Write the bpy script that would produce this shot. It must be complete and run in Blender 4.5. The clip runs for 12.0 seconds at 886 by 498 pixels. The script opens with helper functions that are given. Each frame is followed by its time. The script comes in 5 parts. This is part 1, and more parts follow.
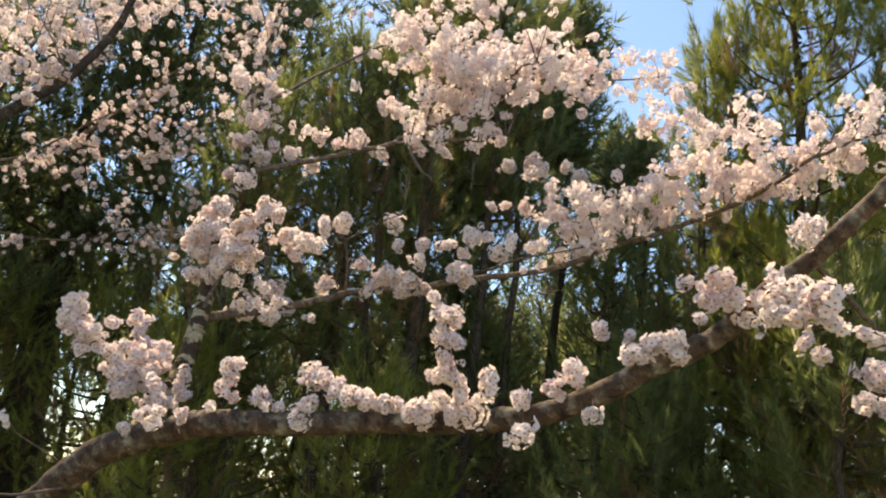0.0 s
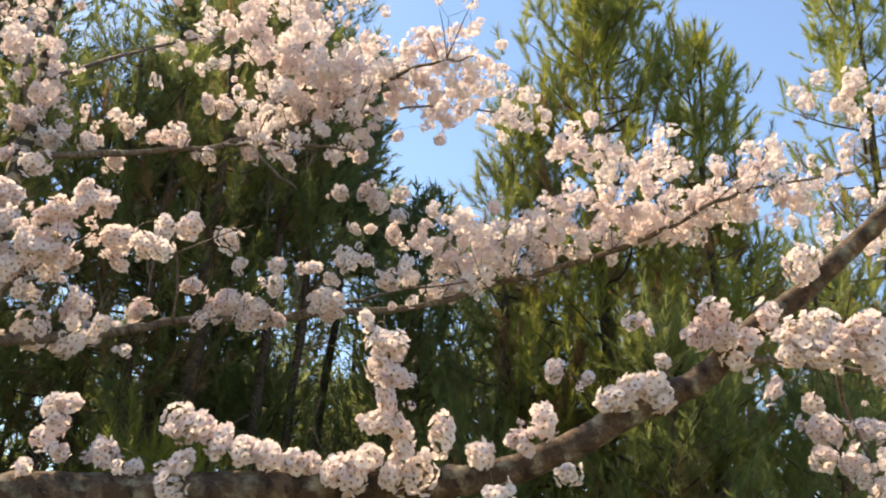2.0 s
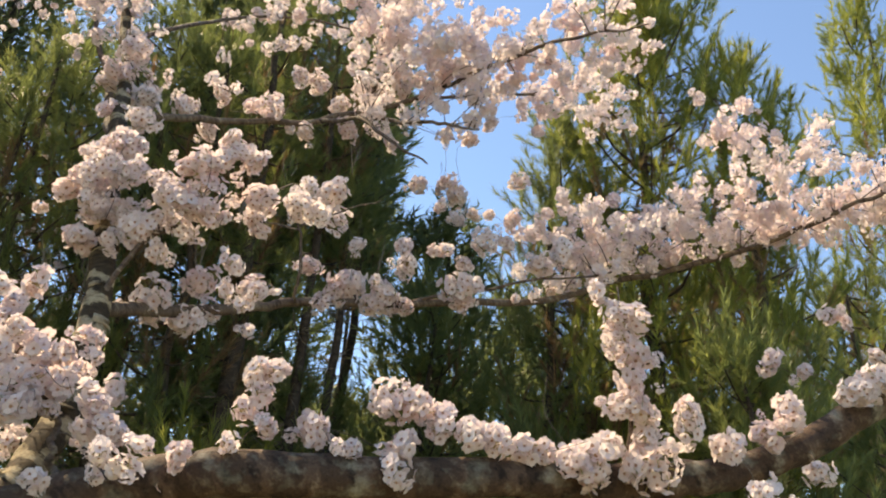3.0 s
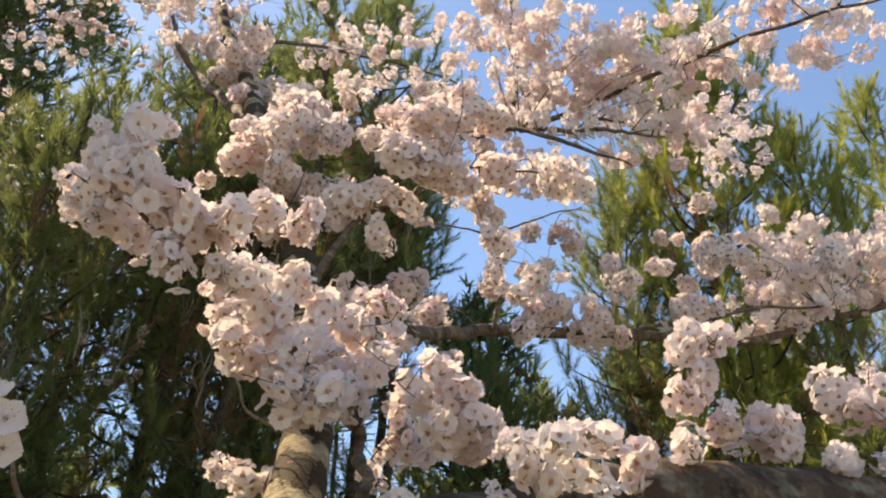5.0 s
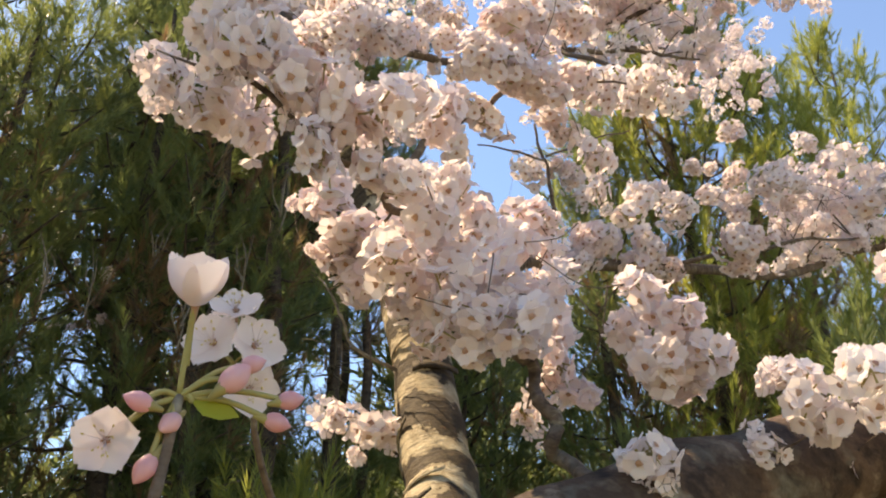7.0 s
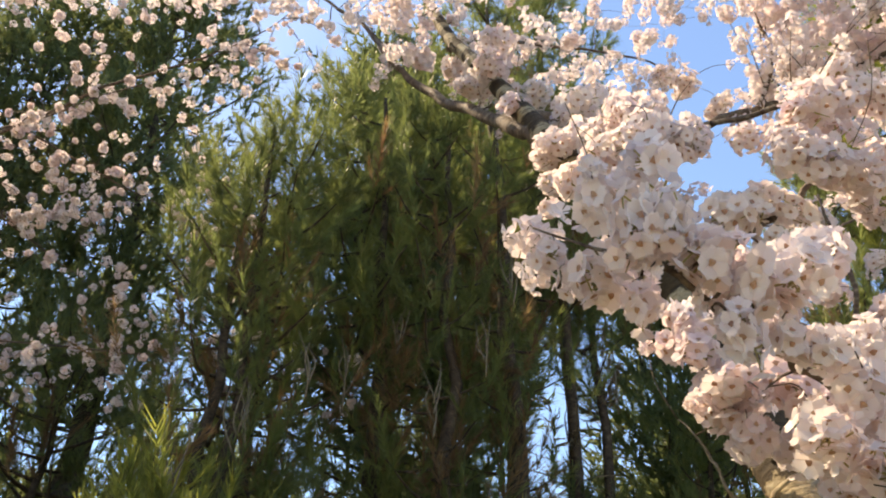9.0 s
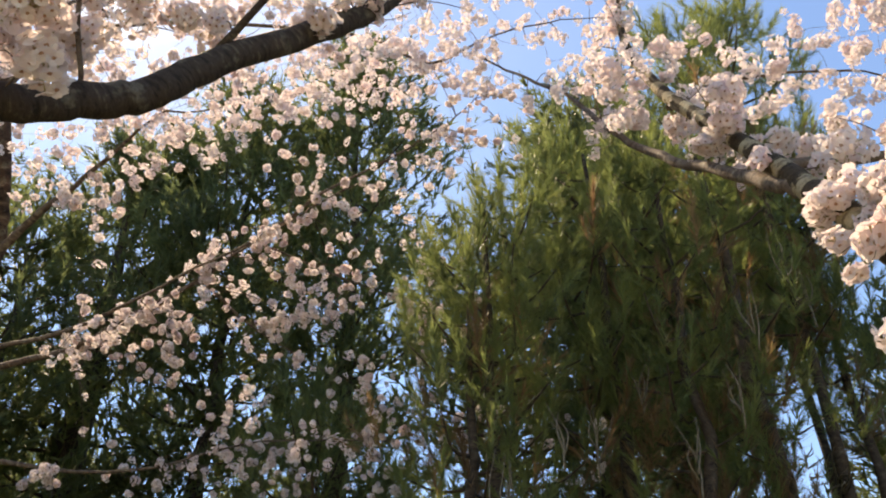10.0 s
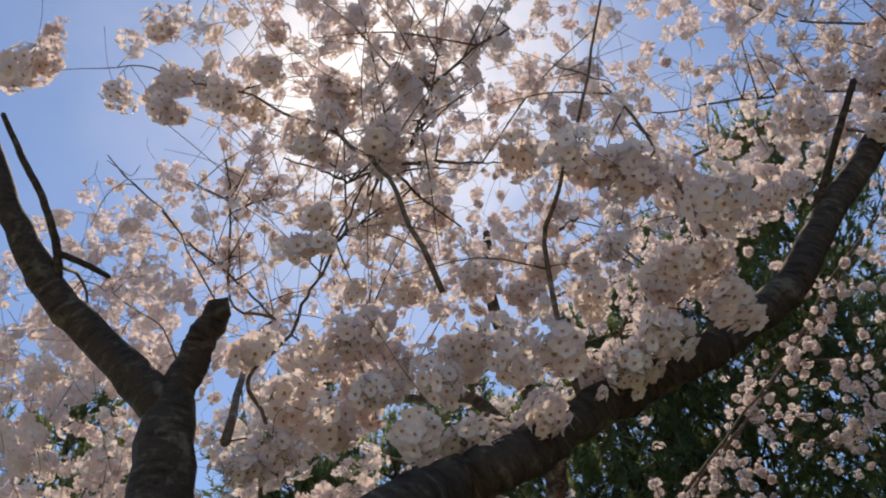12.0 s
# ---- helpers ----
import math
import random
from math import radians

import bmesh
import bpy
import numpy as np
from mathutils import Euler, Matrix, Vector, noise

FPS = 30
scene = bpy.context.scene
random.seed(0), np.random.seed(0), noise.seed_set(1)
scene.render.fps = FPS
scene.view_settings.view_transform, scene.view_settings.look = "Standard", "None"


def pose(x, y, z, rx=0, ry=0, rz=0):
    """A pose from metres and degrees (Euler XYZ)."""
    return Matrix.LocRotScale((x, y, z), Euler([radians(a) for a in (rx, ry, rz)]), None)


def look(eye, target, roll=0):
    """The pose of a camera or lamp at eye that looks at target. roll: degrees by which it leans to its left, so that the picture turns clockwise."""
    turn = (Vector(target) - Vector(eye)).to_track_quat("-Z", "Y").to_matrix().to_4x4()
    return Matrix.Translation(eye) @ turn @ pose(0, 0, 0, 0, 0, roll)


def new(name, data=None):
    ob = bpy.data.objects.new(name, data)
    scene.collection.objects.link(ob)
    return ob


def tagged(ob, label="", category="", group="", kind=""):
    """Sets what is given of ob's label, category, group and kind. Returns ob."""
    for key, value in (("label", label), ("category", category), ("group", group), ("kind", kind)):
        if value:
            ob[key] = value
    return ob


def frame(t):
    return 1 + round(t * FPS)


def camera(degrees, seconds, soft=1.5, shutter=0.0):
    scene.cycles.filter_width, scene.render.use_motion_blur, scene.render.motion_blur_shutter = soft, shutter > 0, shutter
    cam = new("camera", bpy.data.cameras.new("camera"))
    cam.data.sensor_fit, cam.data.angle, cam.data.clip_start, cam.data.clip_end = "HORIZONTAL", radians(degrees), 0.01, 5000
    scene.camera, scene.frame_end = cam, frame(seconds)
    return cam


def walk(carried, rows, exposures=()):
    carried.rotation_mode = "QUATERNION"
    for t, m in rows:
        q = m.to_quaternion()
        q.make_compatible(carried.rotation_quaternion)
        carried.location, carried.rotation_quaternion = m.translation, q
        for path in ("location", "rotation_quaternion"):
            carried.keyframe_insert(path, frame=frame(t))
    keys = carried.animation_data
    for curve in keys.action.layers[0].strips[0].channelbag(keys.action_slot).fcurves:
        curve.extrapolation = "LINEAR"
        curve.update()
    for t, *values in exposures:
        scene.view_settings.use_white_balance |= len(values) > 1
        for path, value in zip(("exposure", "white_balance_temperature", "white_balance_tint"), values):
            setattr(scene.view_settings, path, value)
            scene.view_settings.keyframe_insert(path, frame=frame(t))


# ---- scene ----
cam = camera(55.0, 12.0, soft=2.0)
PATH = [
    (0, (0.0, 0.0, 1.6), (-0.356, 1.889, 2.153), 6.0),
    (0.5, (-0.041, 0.154, 1.6), (-0.113, 2.079, 2.137), 10.0),
    (1, (-0.211, 0.346, 1.628), (-0.107, 2.265, 2.18), 7.9),
    (1.5, (-0.424, 0.481, 1.612), (-0.205, 2.372, 2.226), 5.1),
    (2, (-0.701, 0.638, 1.582), (-0.365, 2.457, 2.342), 3.1),
    (2.5, (-0.996, 0.871, 1.547), (-0.614, 2.651, 2.375), 3.1),
    (2.7, (-1.11, 0.948, 1.521), (-0.706, 2.725, 2.344), 3.6),
    (4.3, (-1.67, 1.702, 1.471), (-1.076, 3.311, 2.5), 2.1),
    (4.5, (-1.713, 1.766, 1.461), (-1.146, 3.357, 2.532), 2.3),
    (5, (-1.771, 1.919, 1.466), (-1.239, 3.504, 2.564), 1.2),
    (5.5, (-1.858, 2.044, 1.487), (-1.257, 3.638, 2.535), 0.4),
    (6, (-1.924, 2.15, 1.532), (-1.23, 3.739, 2.529), 0.1),
    (6.5, (-1.968, 2.178, 1.521), (-1.262, 3.766, 2.511), -1.6),
    (6.7, (-1.955, 2.182, 1.521), (-1.239, 3.766, 2.509), -1.9),
    (8.3, (-2.035, 2.169, 1.611), (-1.447, 3.788, 2.627), 0.7),
    (8.5, (-2.065, 2.176, 1.624), (-1.541, 3.806, 2.658), 0.5),
    (9, (-2.166, 2.19, 1.651), (-1.876, 3.851, 2.726), -0.0),
    (9.5, (-2.26, 2.176, 1.671), (-2.19, 3.84, 2.779), -0.4),
    (10, (-2.349, 2.128, 1.717), (-2.486, 3.748, 2.881), -0.2),
    (10.5, (-2.501, 2.021, 1.767), (-2.852, 3.562, 2.993), -3.0),
    (11, (-2.594, 1.957, 1.777), (-3.137, 3.375, 3.08), -5.1),
    (11.5, (-2.684, 1.915, 1.824), (-3.393, 3.186, 3.196), -5.6),
    (12, (-2.752, 1.856, 1.852), (-3.622, 2.973, 3.265), -5.6),
]
walk(cam, [(t, look(eye, target, roll)) for t, eye, target, roll in PATH], exposures=[(0, 1.06, 10000, 13), (0.5, 1.15, 10000, 13), (1, 1.17, 9900, 13), (2, 1.11, 9900, 12), (3, 1.0, 9600, 12), (5, 0.96, 9700, 14), (6.5, 1.26, 9900, 15), (8.5, 1.25, 9600, 14), (9.5, 1.16, 9600, 14), (10.5, 0.9, 9400, 15), (11, 0.64, 8700, 14), (12, 0.16, 8100, 14)])

# ---- light ----
SUN = Vector((-0.355, 0.416, 0.837))
world = bpy.data.worlds.new("sky")
scene.world = world
world.use_nodes = True
wn = world.node_tree.nodes
sky = wn.new("ShaderNodeTexSky")
sky.sky_type = "NISHITA"
sky.sun_disc = False
sky.sun_elevation = radians(56.8)
sky.sun_rotation = radians(-40.5)
sky.air_density, sky.dust_density, sky.ozone_density = 1.0, 0.1, 4.5
wn["Background"].inputs["Strength"].default_value = 0.15
wl = world.node_tree.links
# clear deep blue, and a thin bright veil of cloud about the sun
deep = wn.new("ShaderNodeMix")
deep.data_type, deep.blend_type = "RGBA", "MULTIPLY"
deep.inputs["Factor"].default_value = 1.0
deep.inputs[7].default_value = (0.73, 0.89, 1.05, 1)
wl.new(sky.outputs["Color"], deep.inputs[6])
aim = wn.new("ShaderNodeTexCoord")
near_sun = wn.new("ShaderNodeVectorMath")
near_sun.operation = "DOT_PRODUCT"
near_sun.inputs[1].default_value = SUN
wl.new(aim.outputs["Generated"], near_sun.inputs[0])
veil = wn.new("ShaderNodeValToRGB")
for at in (0.93, 0.977):
    veil.color_ramp.elements.new(at)
for e, (at, value) in zip(veil.color_ramp.elements, ((0.78, 0.0), (0.93, 0.06), (0.977, 0.22), (0.997, 0.95))):
    e.position, e.color = at, (value, value, value, 1)
wl.new(near_sun.outputs["Value"], veil.inputs["Fac"])
wisp = wn.new("ShaderNodeTexNoise")
wisp.inputs["Scale"].default_value, wisp.inputs["Detail"].default_value, wisp.inputs["Roughness"].default_value = 4.5, 6.0, 0.6
wl.new(aim.outputs["Generated"], wisp.inputs["Vector"])
thin = wn.new("ShaderNodeMapRange")
for key, value in (("From Min", 0.36), ("From Max", 0.62), ("To Min", 0.5), ("To Max", 1.0)):
    thin.inputs[key].default_value = value
wl.new(wisp.outputs["Fac"], thin.inputs["Value"])
cover = wn.new("ShaderNodeMath")
cover.operation = "MULTIPLY"
wl.new(veil.outputs["Color"], cover.inputs[0])
wl.new(thin.outputs["Result"], cover.inputs[1])
cloud = wn.new("ShaderNodeMix")
cloud.data_type = "RGBA"
cloud.inputs[7].default_value = (7.6, 7.8, 8.2, 1)
wl.new(cover.outputs["Value"], cloud.inputs["Factor"])
wl.new(deep.outputs[2], cloud.inputs[6])
wl.new(cloud.outputs[2], wn["Background"].inputs["Color"])
sun_data = bpy.data.lights.new("sun", "SUN")
sun_data.energy, sun_data.angle, sun_data.color = 3.9, radians(0.55), (1.0, 0.93, 0.812)
sun = new("sun", sun_data)
sun.matrix_world = look(SUN * 30, (0, 0, 0))


# ---- materials ----
def shader(name):
    m = bpy.data.materials.new(name)
    m.use_nodes = True
    nt = m.node_tree
    return m, nt, nt.nodes["Principled BSDF"], nt.nodes["Material Output"]


def node(nt, kind, **inputs):
    n = nt.nodes.new(kind)
    for key, value in inputs.items():
        n.inputs[key.replace("_", " ")].default_value = value
    return n


def ramp(nt, source, stops):
    n = nt.nodes.new("ShaderNodeValToRGB")
    el = n.color_ramp.elements
    while len(el) < len(stops):
        el.new(0.5)
    for e, (at, colour) in zip(el, stops):
        e.position, e.color = at, (*colour, 1)
    nt.links.new(source, n.inputs["Fac"])
    return n


def noise_of(nt, vector, scale, detail=3.0, rough=0.6):
    n = node(nt, "ShaderNodeTexNoise", Scale=scale, Detail=detail, Roughness=rough)
    if vector is not None:
        nt.links.new(vector, n.inputs["Vector"])
    return n


def leafy(name, stops, scale, through_light, rough, fine=40.0):
    """Thin stuff that lets light through: petals, needles, leaves."""
    m, nt, p, out = shader(name)
    geo = nt.nodes.new("ShaderNodeNewGeometry")
    broad = noise_of(nt, geo.outputs["Position"], scale, 2.0)
    grain = noise_of(nt, geo.outputs["Position"], fine, 2.0)
    isle = node(nt, "ShaderNodeMath")
    isle.operation = "MULTIPLY_ADD"
    isle.inputs[1].default_value, isle.inputs[2].default_value = 0.24, -0.12
    nt.links.new(geo.outputs["Random Per Island"], isle.inputs[0])
    add = node(nt, "ShaderNodeMath")
    add.operation = "ADD"
    nt.links.new(broad.outputs["Fac"], add.inputs[0])
    nt.links.new(isle.outputs[0], add.inputs[1])
    mix = node(nt, "ShaderNodeMath")
    mix.operation = "MULTIPLY_ADD"
    mix.inputs[1].default_value = 0.3
    nt.links.new(grain.outputs["Fac"], mix.inputs[0])
    nt.links.new(add.outputs[0], mix.inputs[2])
    col = ramp(nt, mix.outputs[0], stops)
    nt.links.new(col.outputs["Color"], p.inputs["Base Color"])
    p.inputs["Roughness"].default_value = rough
    p.inputs["Specular IOR Level"].default_value = 0.4
    tr = nt.nodes.new("ShaderNodeBsdfTranslucent")
    nt.links.new(col.outputs["Color"], tr.inputs["Color"])
    ms = nt.nodes.new("ShaderNodeMixShader")
    ms.inputs["Fac"].default_value = through_light
    nt.links.new(p.outputs["BSDF"], ms.inputs[1])
    nt.links.new(tr.outputs["BSDF"], ms.inputs[2])
    nt.links.new(ms.outputs["Shader"], out.inputs["Surface"])
    return m


PETAL = leafy("cherry_petal", [(0.3, (0.81, 0.62, 0.62)), (0.55, (0.845, 0.73, 0.72)), (0.9, (0.88, 0.82, 0.805))], 6.0, 0.45, 0.55, 90.0)
PINK = leafy("bud_petal", [(0.3, (0.72, 0.30, 0.34)), (0.8, (0.85, 0.50, 0.52))], 60.0, 0.35, 0.45, 200.0)
EYE_M = leafy("flower_eye", [(0.3, (0.36, 0.17, 0.13)), (0.8, (0.48, 0.29, 0.19))], 60.0, 0.2, 0.6, 200.0)
STAMEN = leafy("stamen", [(0.3, (0.62, 0.46, 0.14)), (0.8, (0.75, 0.62, 0.28))], 60.0, 0.3, 0.6, 200.0)
STALK = leafy("flower_stalk", [(0.3, (0.30, 0.22, 0.09)), (0.8, (0.38, 0.34, 0.13))], 40.0, 0.2, 0.6, 200.0)
YOUNG = leafy("young_leaf", [(0.3, (0.20, 0.24, 0.03)), (0.8, (0.36, 0.38, 0.05))], 40.0, 0.4, 0.5, 200.0)
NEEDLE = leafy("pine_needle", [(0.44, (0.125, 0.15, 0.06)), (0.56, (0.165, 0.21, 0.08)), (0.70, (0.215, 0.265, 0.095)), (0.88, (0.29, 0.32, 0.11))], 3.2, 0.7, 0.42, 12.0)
# brighter, yellower copy of NEEDLE: the sunlight is put into the colour
NEEDLE_LIT = leafy("sunlit_pine_needle", [(0.42, (0.16, 0.185, 0.055)), (0.54, (0.21, 0.25, 0.068)), (0.68, (0.30, 0.335, 0.08)), (0.86, (0.41, 0.41, 0.10))], 3.0, 0.7, 0.42, 12.0)
NEEDLE_DARK = leafy("dark_cedar_needle", [(0.44, (0.105, 0.12, 0.056)), (0.56, (0.125, 0.16, 0.068)), (0.72, (0.17, 0.21, 0.082)), (0.88, (0.235, 0.26, 0.10))], 2.2, 0.68, 0.45, 10.0)
NEEDLE_DEAD = leafy("dead_pine_needle", [(0.44, (0.16, 0.095, 0.055)), (0.62, (0.25, 0.16, 0.085)), (0.86, (0.36, 0.25, 0.13))], 3.0, 0.6, 0.55, 12.0)


def bark(name, dark, mid, pale, ring=1.0, lichen=0.4, bands=0.0):
    """Cherry bark: rings of lenticels across the stem, grey lichen, fine cracks."""
    m, nt, p, out = shader(name)
    at = nt.nodes.new("ShaderNodeAttribute")
    at.attribute_name = "along"
    geo = nt.nodes.new("ShaderNodeNewGeometry")
    sc = node(nt, "ShaderNodeVectorMath")
    sc.operation = "MULTIPLY"
    sc.inputs[1].default_value = (16, 16, 16)
    nt.links.new(geo.outputs["Position"], sc.inputs[0])
    al = node(nt, "ShaderNodeMath")
    al.operation = "MULTIPLY"
    al.inputs[1].default_value = 60.0 * ring
    nt.links.new(at.outputs["Fac"], al.inputs[0])
    off = nt.nodes.new("ShaderNodeCombineXYZ")
    nt.links.new(al.outputs[0], off.inputs["Z"])
    ad = node(nt, "ShaderNodeVectorMath")
    ad.operation = "ADD"
    nt.links.new(sc.outputs[0], ad.inputs[0])
    nt.links.new(off.outputs[0], ad.inputs[1])
    rings = noise_of(nt, ad.outputs[0], 1.4, 4.0, 0.65)
    fine = noise_of(nt, geo.outputs["Position"], 160.0, 4.0, 0.7)
    spots = noise_of(nt, geo.outputs["Position"], 22.0, 3.0, 0.6)
    base = ramp(nt, rings.outputs["Fac"], [(0.36, dark), (0.48, mid), (0.56, mid), (0.70, pale)])
    lich = ramp(nt, spots.outputs["Fac"], [(0.60 - 0.1 * lichen, (0, 0, 0)), (0.72, (lichen, lichen, lichen))])
    mix = nt.nodes.new("ShaderNodeMix")
    mix.data_type = "RGBA"
    nt.links.new(lich.outputs["Color"], mix.inputs["Factor"])
    nt.links.new(base.outputs["Color"], mix.inputs[6])
    mix.inputs[7].default_value = (0.34, 0.33, 0.26, 1)
    shade = ramp(nt, fine.outputs["Fac"], [(0.3, (0.62, 0.6, 0.58)), (0.65, (1, 1, 1))])
    mul = nt.nodes.new("ShaderNodeMix")
    mul.data_type, mul.blend_type = "RGBA", "MULTIPLY"
    mul.inputs["Factor"].default_value = 1.0
    nt.links.new(mix.outputs[2], mul.inputs[6])
    nt.links.new(shade.outputs["Color"], mul.inputs[7])
    last = mul
    if bands:
        # broad brown bands round the stem, between pale ragged ones
        wander = noise_of(nt, geo.outputs["Position"], 11.0, 5.0, 0.66)
        shift = node(nt, "ShaderNodeMath")
        shift.operation = "MULTIPLY_ADD"
        shift.inputs[1].default_value, shift.inputs[2].default_value = 12.0, 0.93 - 6.0
        nt.links.new(wander.outputs["Fac"], shift.inputs[0])
        turn = node(nt, "ShaderNodeMath")
        turn.operation = "MULTIPLY_ADD"
        turn.inputs[1].default_value = 66.1
        nt.links.new(at.outputs["Fac"], turn.inputs[0])
        nt.links.new(shift.outputs[0], turn.inputs[2])
        wave = node(nt, "ShaderNodeMath")
        wave.operation = "SINE"
        nt.links.new(turn.outputs[0], wave.inputs[0])
        wide = node(nt, "ShaderNodeMath")
        wide.operation = "MULTIPLY_ADD"
        wide.inputs[1].default_value, wide.inputs[2].default_value = 0.5, 0.5
        nt.links.new(wave.outputs[0], wide.inputs[0])
        tone = ramp(nt, wide.outputs[0], [(0.56, (1 - bands, 1 - 1.03 * bands, 1 - 1.06 * bands)), (0.66, (0.7, 0.67, 0.63)), (0.92, (1, 1, 1))])
        last = nt.nodes.new("ShaderNodeMix")
        last.data_type, last.blend_type = "RGBA", "MULTIPLY"
        last.inputs["Factor"].default_value = 1.0
        nt.links.new(mul.outputs[2], last.inputs[6])
        nt.links.new(tone.outputs["Color"], last.inputs[7])
    nt.links.new(last.outputs[2], p.inputs["Base Color"])
    p.inputs["Roughness"].default_value = 0.82
    p.inputs["Specular IOR Level"].default_value = 0.3
    hs = node(nt, "ShaderNodeMath")
    hs.operation = "MULTIPLY_ADD"
    hs.inputs[1].default_value = 0.35
    nt.links.new(fine.outputs["Fac"], hs.inputs[0])
    nt.links.new(rings.outputs["Fac"], hs.inputs[2])
    b = node(nt, "ShaderNodeBump", Strength=0.8, Distance=0.004)
    nt.links.new(hs.outputs[0], b.inputs["Height"])
    nt.links.new(b.outputs["Normal"], p.inputs["Normal"])
    return m


BARK = bark("cherry_bark", (0.036, 0.022, 0.016), (0.12, 0.074, 0.05), (0.30, 0.235, 0.17), 0.12, 0.8, 0.4)
RING_BARK = bark("ringed_cherry_bark", (0.17, 0.13, 0.085), (0.42, 0.345, 0.22), (0.68, 0.61, 0.45), 0.8, 0.2, 0.86)
# brown bark of the limbs overhead, darkened further to paint in their backlit shade
BACKLIT_BARK = bark("backlit_cherry_bark", (0.022, 0.016, 0.013), (0.055, 0.04, 0.032), (0.14, 0.12, 0.095), 0.7, 0.35)
TWIG_BARK = bark("cherry_twig_bark", (0.06, 0.04, 0.033), (0.15, 0.11, 0.085), (0.32, 0.28, 0.21), 0.6, 0.35)
PINE_BARK = bark("conifer_bark", (0.03, 0.022, 0.016), (0.075, 0.055, 0.04), (0.14, 0.11, 0.085), 0.3, 0.2)
DEAD = bark("dead_twig_bark", (0.12, 0.10, 0.075), (0.22, 0.19, 0.14), (0.36, 0.33, 0.27), 0.5, 0.3)


def ground_material():
    m, nt, p, out = shader("leaf_litter_and_grass")
    geo = nt.nodes.new("ShaderNodeNewGeometry")
    broad = noise_of(nt, geo.outputs["Position"], 0.6, 4.0)
    fine = noise_of(nt, geo.outputs["Position"], 30.0, 5.0, 0.7)
    mix = node(nt, "ShaderNodeMath")
    mix.operation = "MULTIPLY_ADD"
    mix.inputs[1].default_value = 0.5
    nt.links.new(fine.outputs["Fac"], mix.inputs[0])
    nt.links.new(broad.outputs["Fac"], mix.inputs[2])
    col = ramp(nt, mix.outputs[0], [(0.5, (0.08, 0.11, 0.03)), (0.64, (0.15, 0.17, 0.06)), (0.76, (0.27, 0.22, 0.12)), (0.95, (0.38, 0.31, 0.20))])
    nt.links.new(col.outputs["Color"], p.inputs["Base Color"])
    p.inputs["Roughness"].default_value = 0.95
    b = node(nt, "ShaderNodeBump", Strength=0.8, Distance=0.03)
    nt.links.new(fine.outputs["Fac"], b.inputs["Height"])
    nt.links.new(b.outputs["Normal"], p.inputs["Normal"])
    return m


GROUND = ground_material()


# ---- mesh tools ----
def mesh_of(name, verts, faces, mats, mat_ids=None, smooth=True, along=None):
    me = bpy.data.meshes.new(name)
    me.from_pydata([tuple(v) for v in np.asarray(verts, float).tolist()], [], faces if isinstance(faces, list) else faces.tolist())
    for mt in mats:
        me.materials.append(mt)
    if mat_ids is not None:
        me.polygons.foreach_set("material_index", np.asarray(mat_ids, np.int32))
    if smooth:
        me.polygons.foreach_set("use_smooth", np.ones(len(me.polygons), bool))
    if along is not None:
        a = me.attributes.new("along", "FLOAT", "POINT")
        a.data.foreach_set("value", np.asarray(along, np.float32))
    me.update()
    return me


def child(name, me, parent, label="", kind=""):
    """One mesh object, made in world metres, under a thing whose Empty stands at its base."""
    ob = new(name, me)
    ob.parent = parent
    ob.matrix_parent_inverse = parent.matrix_world.inverted()
    return tagged(ob, label=label, kind=kind)


def thing(name, base, label, category, group="", kind=""):
    ob = new(name)
    ob.empty_display_size = 0.1
    ob.location = base
    ob.matrix_world = Matrix.Translation(base)
    return tagged(ob, label, category, group, kind)


def spline(points, steps=5):
    """Catmull-Rom through rows of x, y, z, radius."""
    p = np.array(points, float)
    p = np.vstack([2 * p[0] - p[1], p, 2 * p[-1] - p[-2]])
    out = []
    for i in range(1, len(p) - 2):
        for u in np.arange(steps) / steps:
            a, b, c, d = p[i - 1], p[i], p[i + 1], p[i + 2]
            out.append(0.5 * (2 * b + (c - a) * u + (2 * a - 5 * b + 4 * c - d) * u * u + (3 * b - a - 3 * c + d) * u**3))
    out.append(p[-2])
    out = np.array(out)
    out[:, 3] = np.maximum(out[:, 3], 0.0008)
    return out


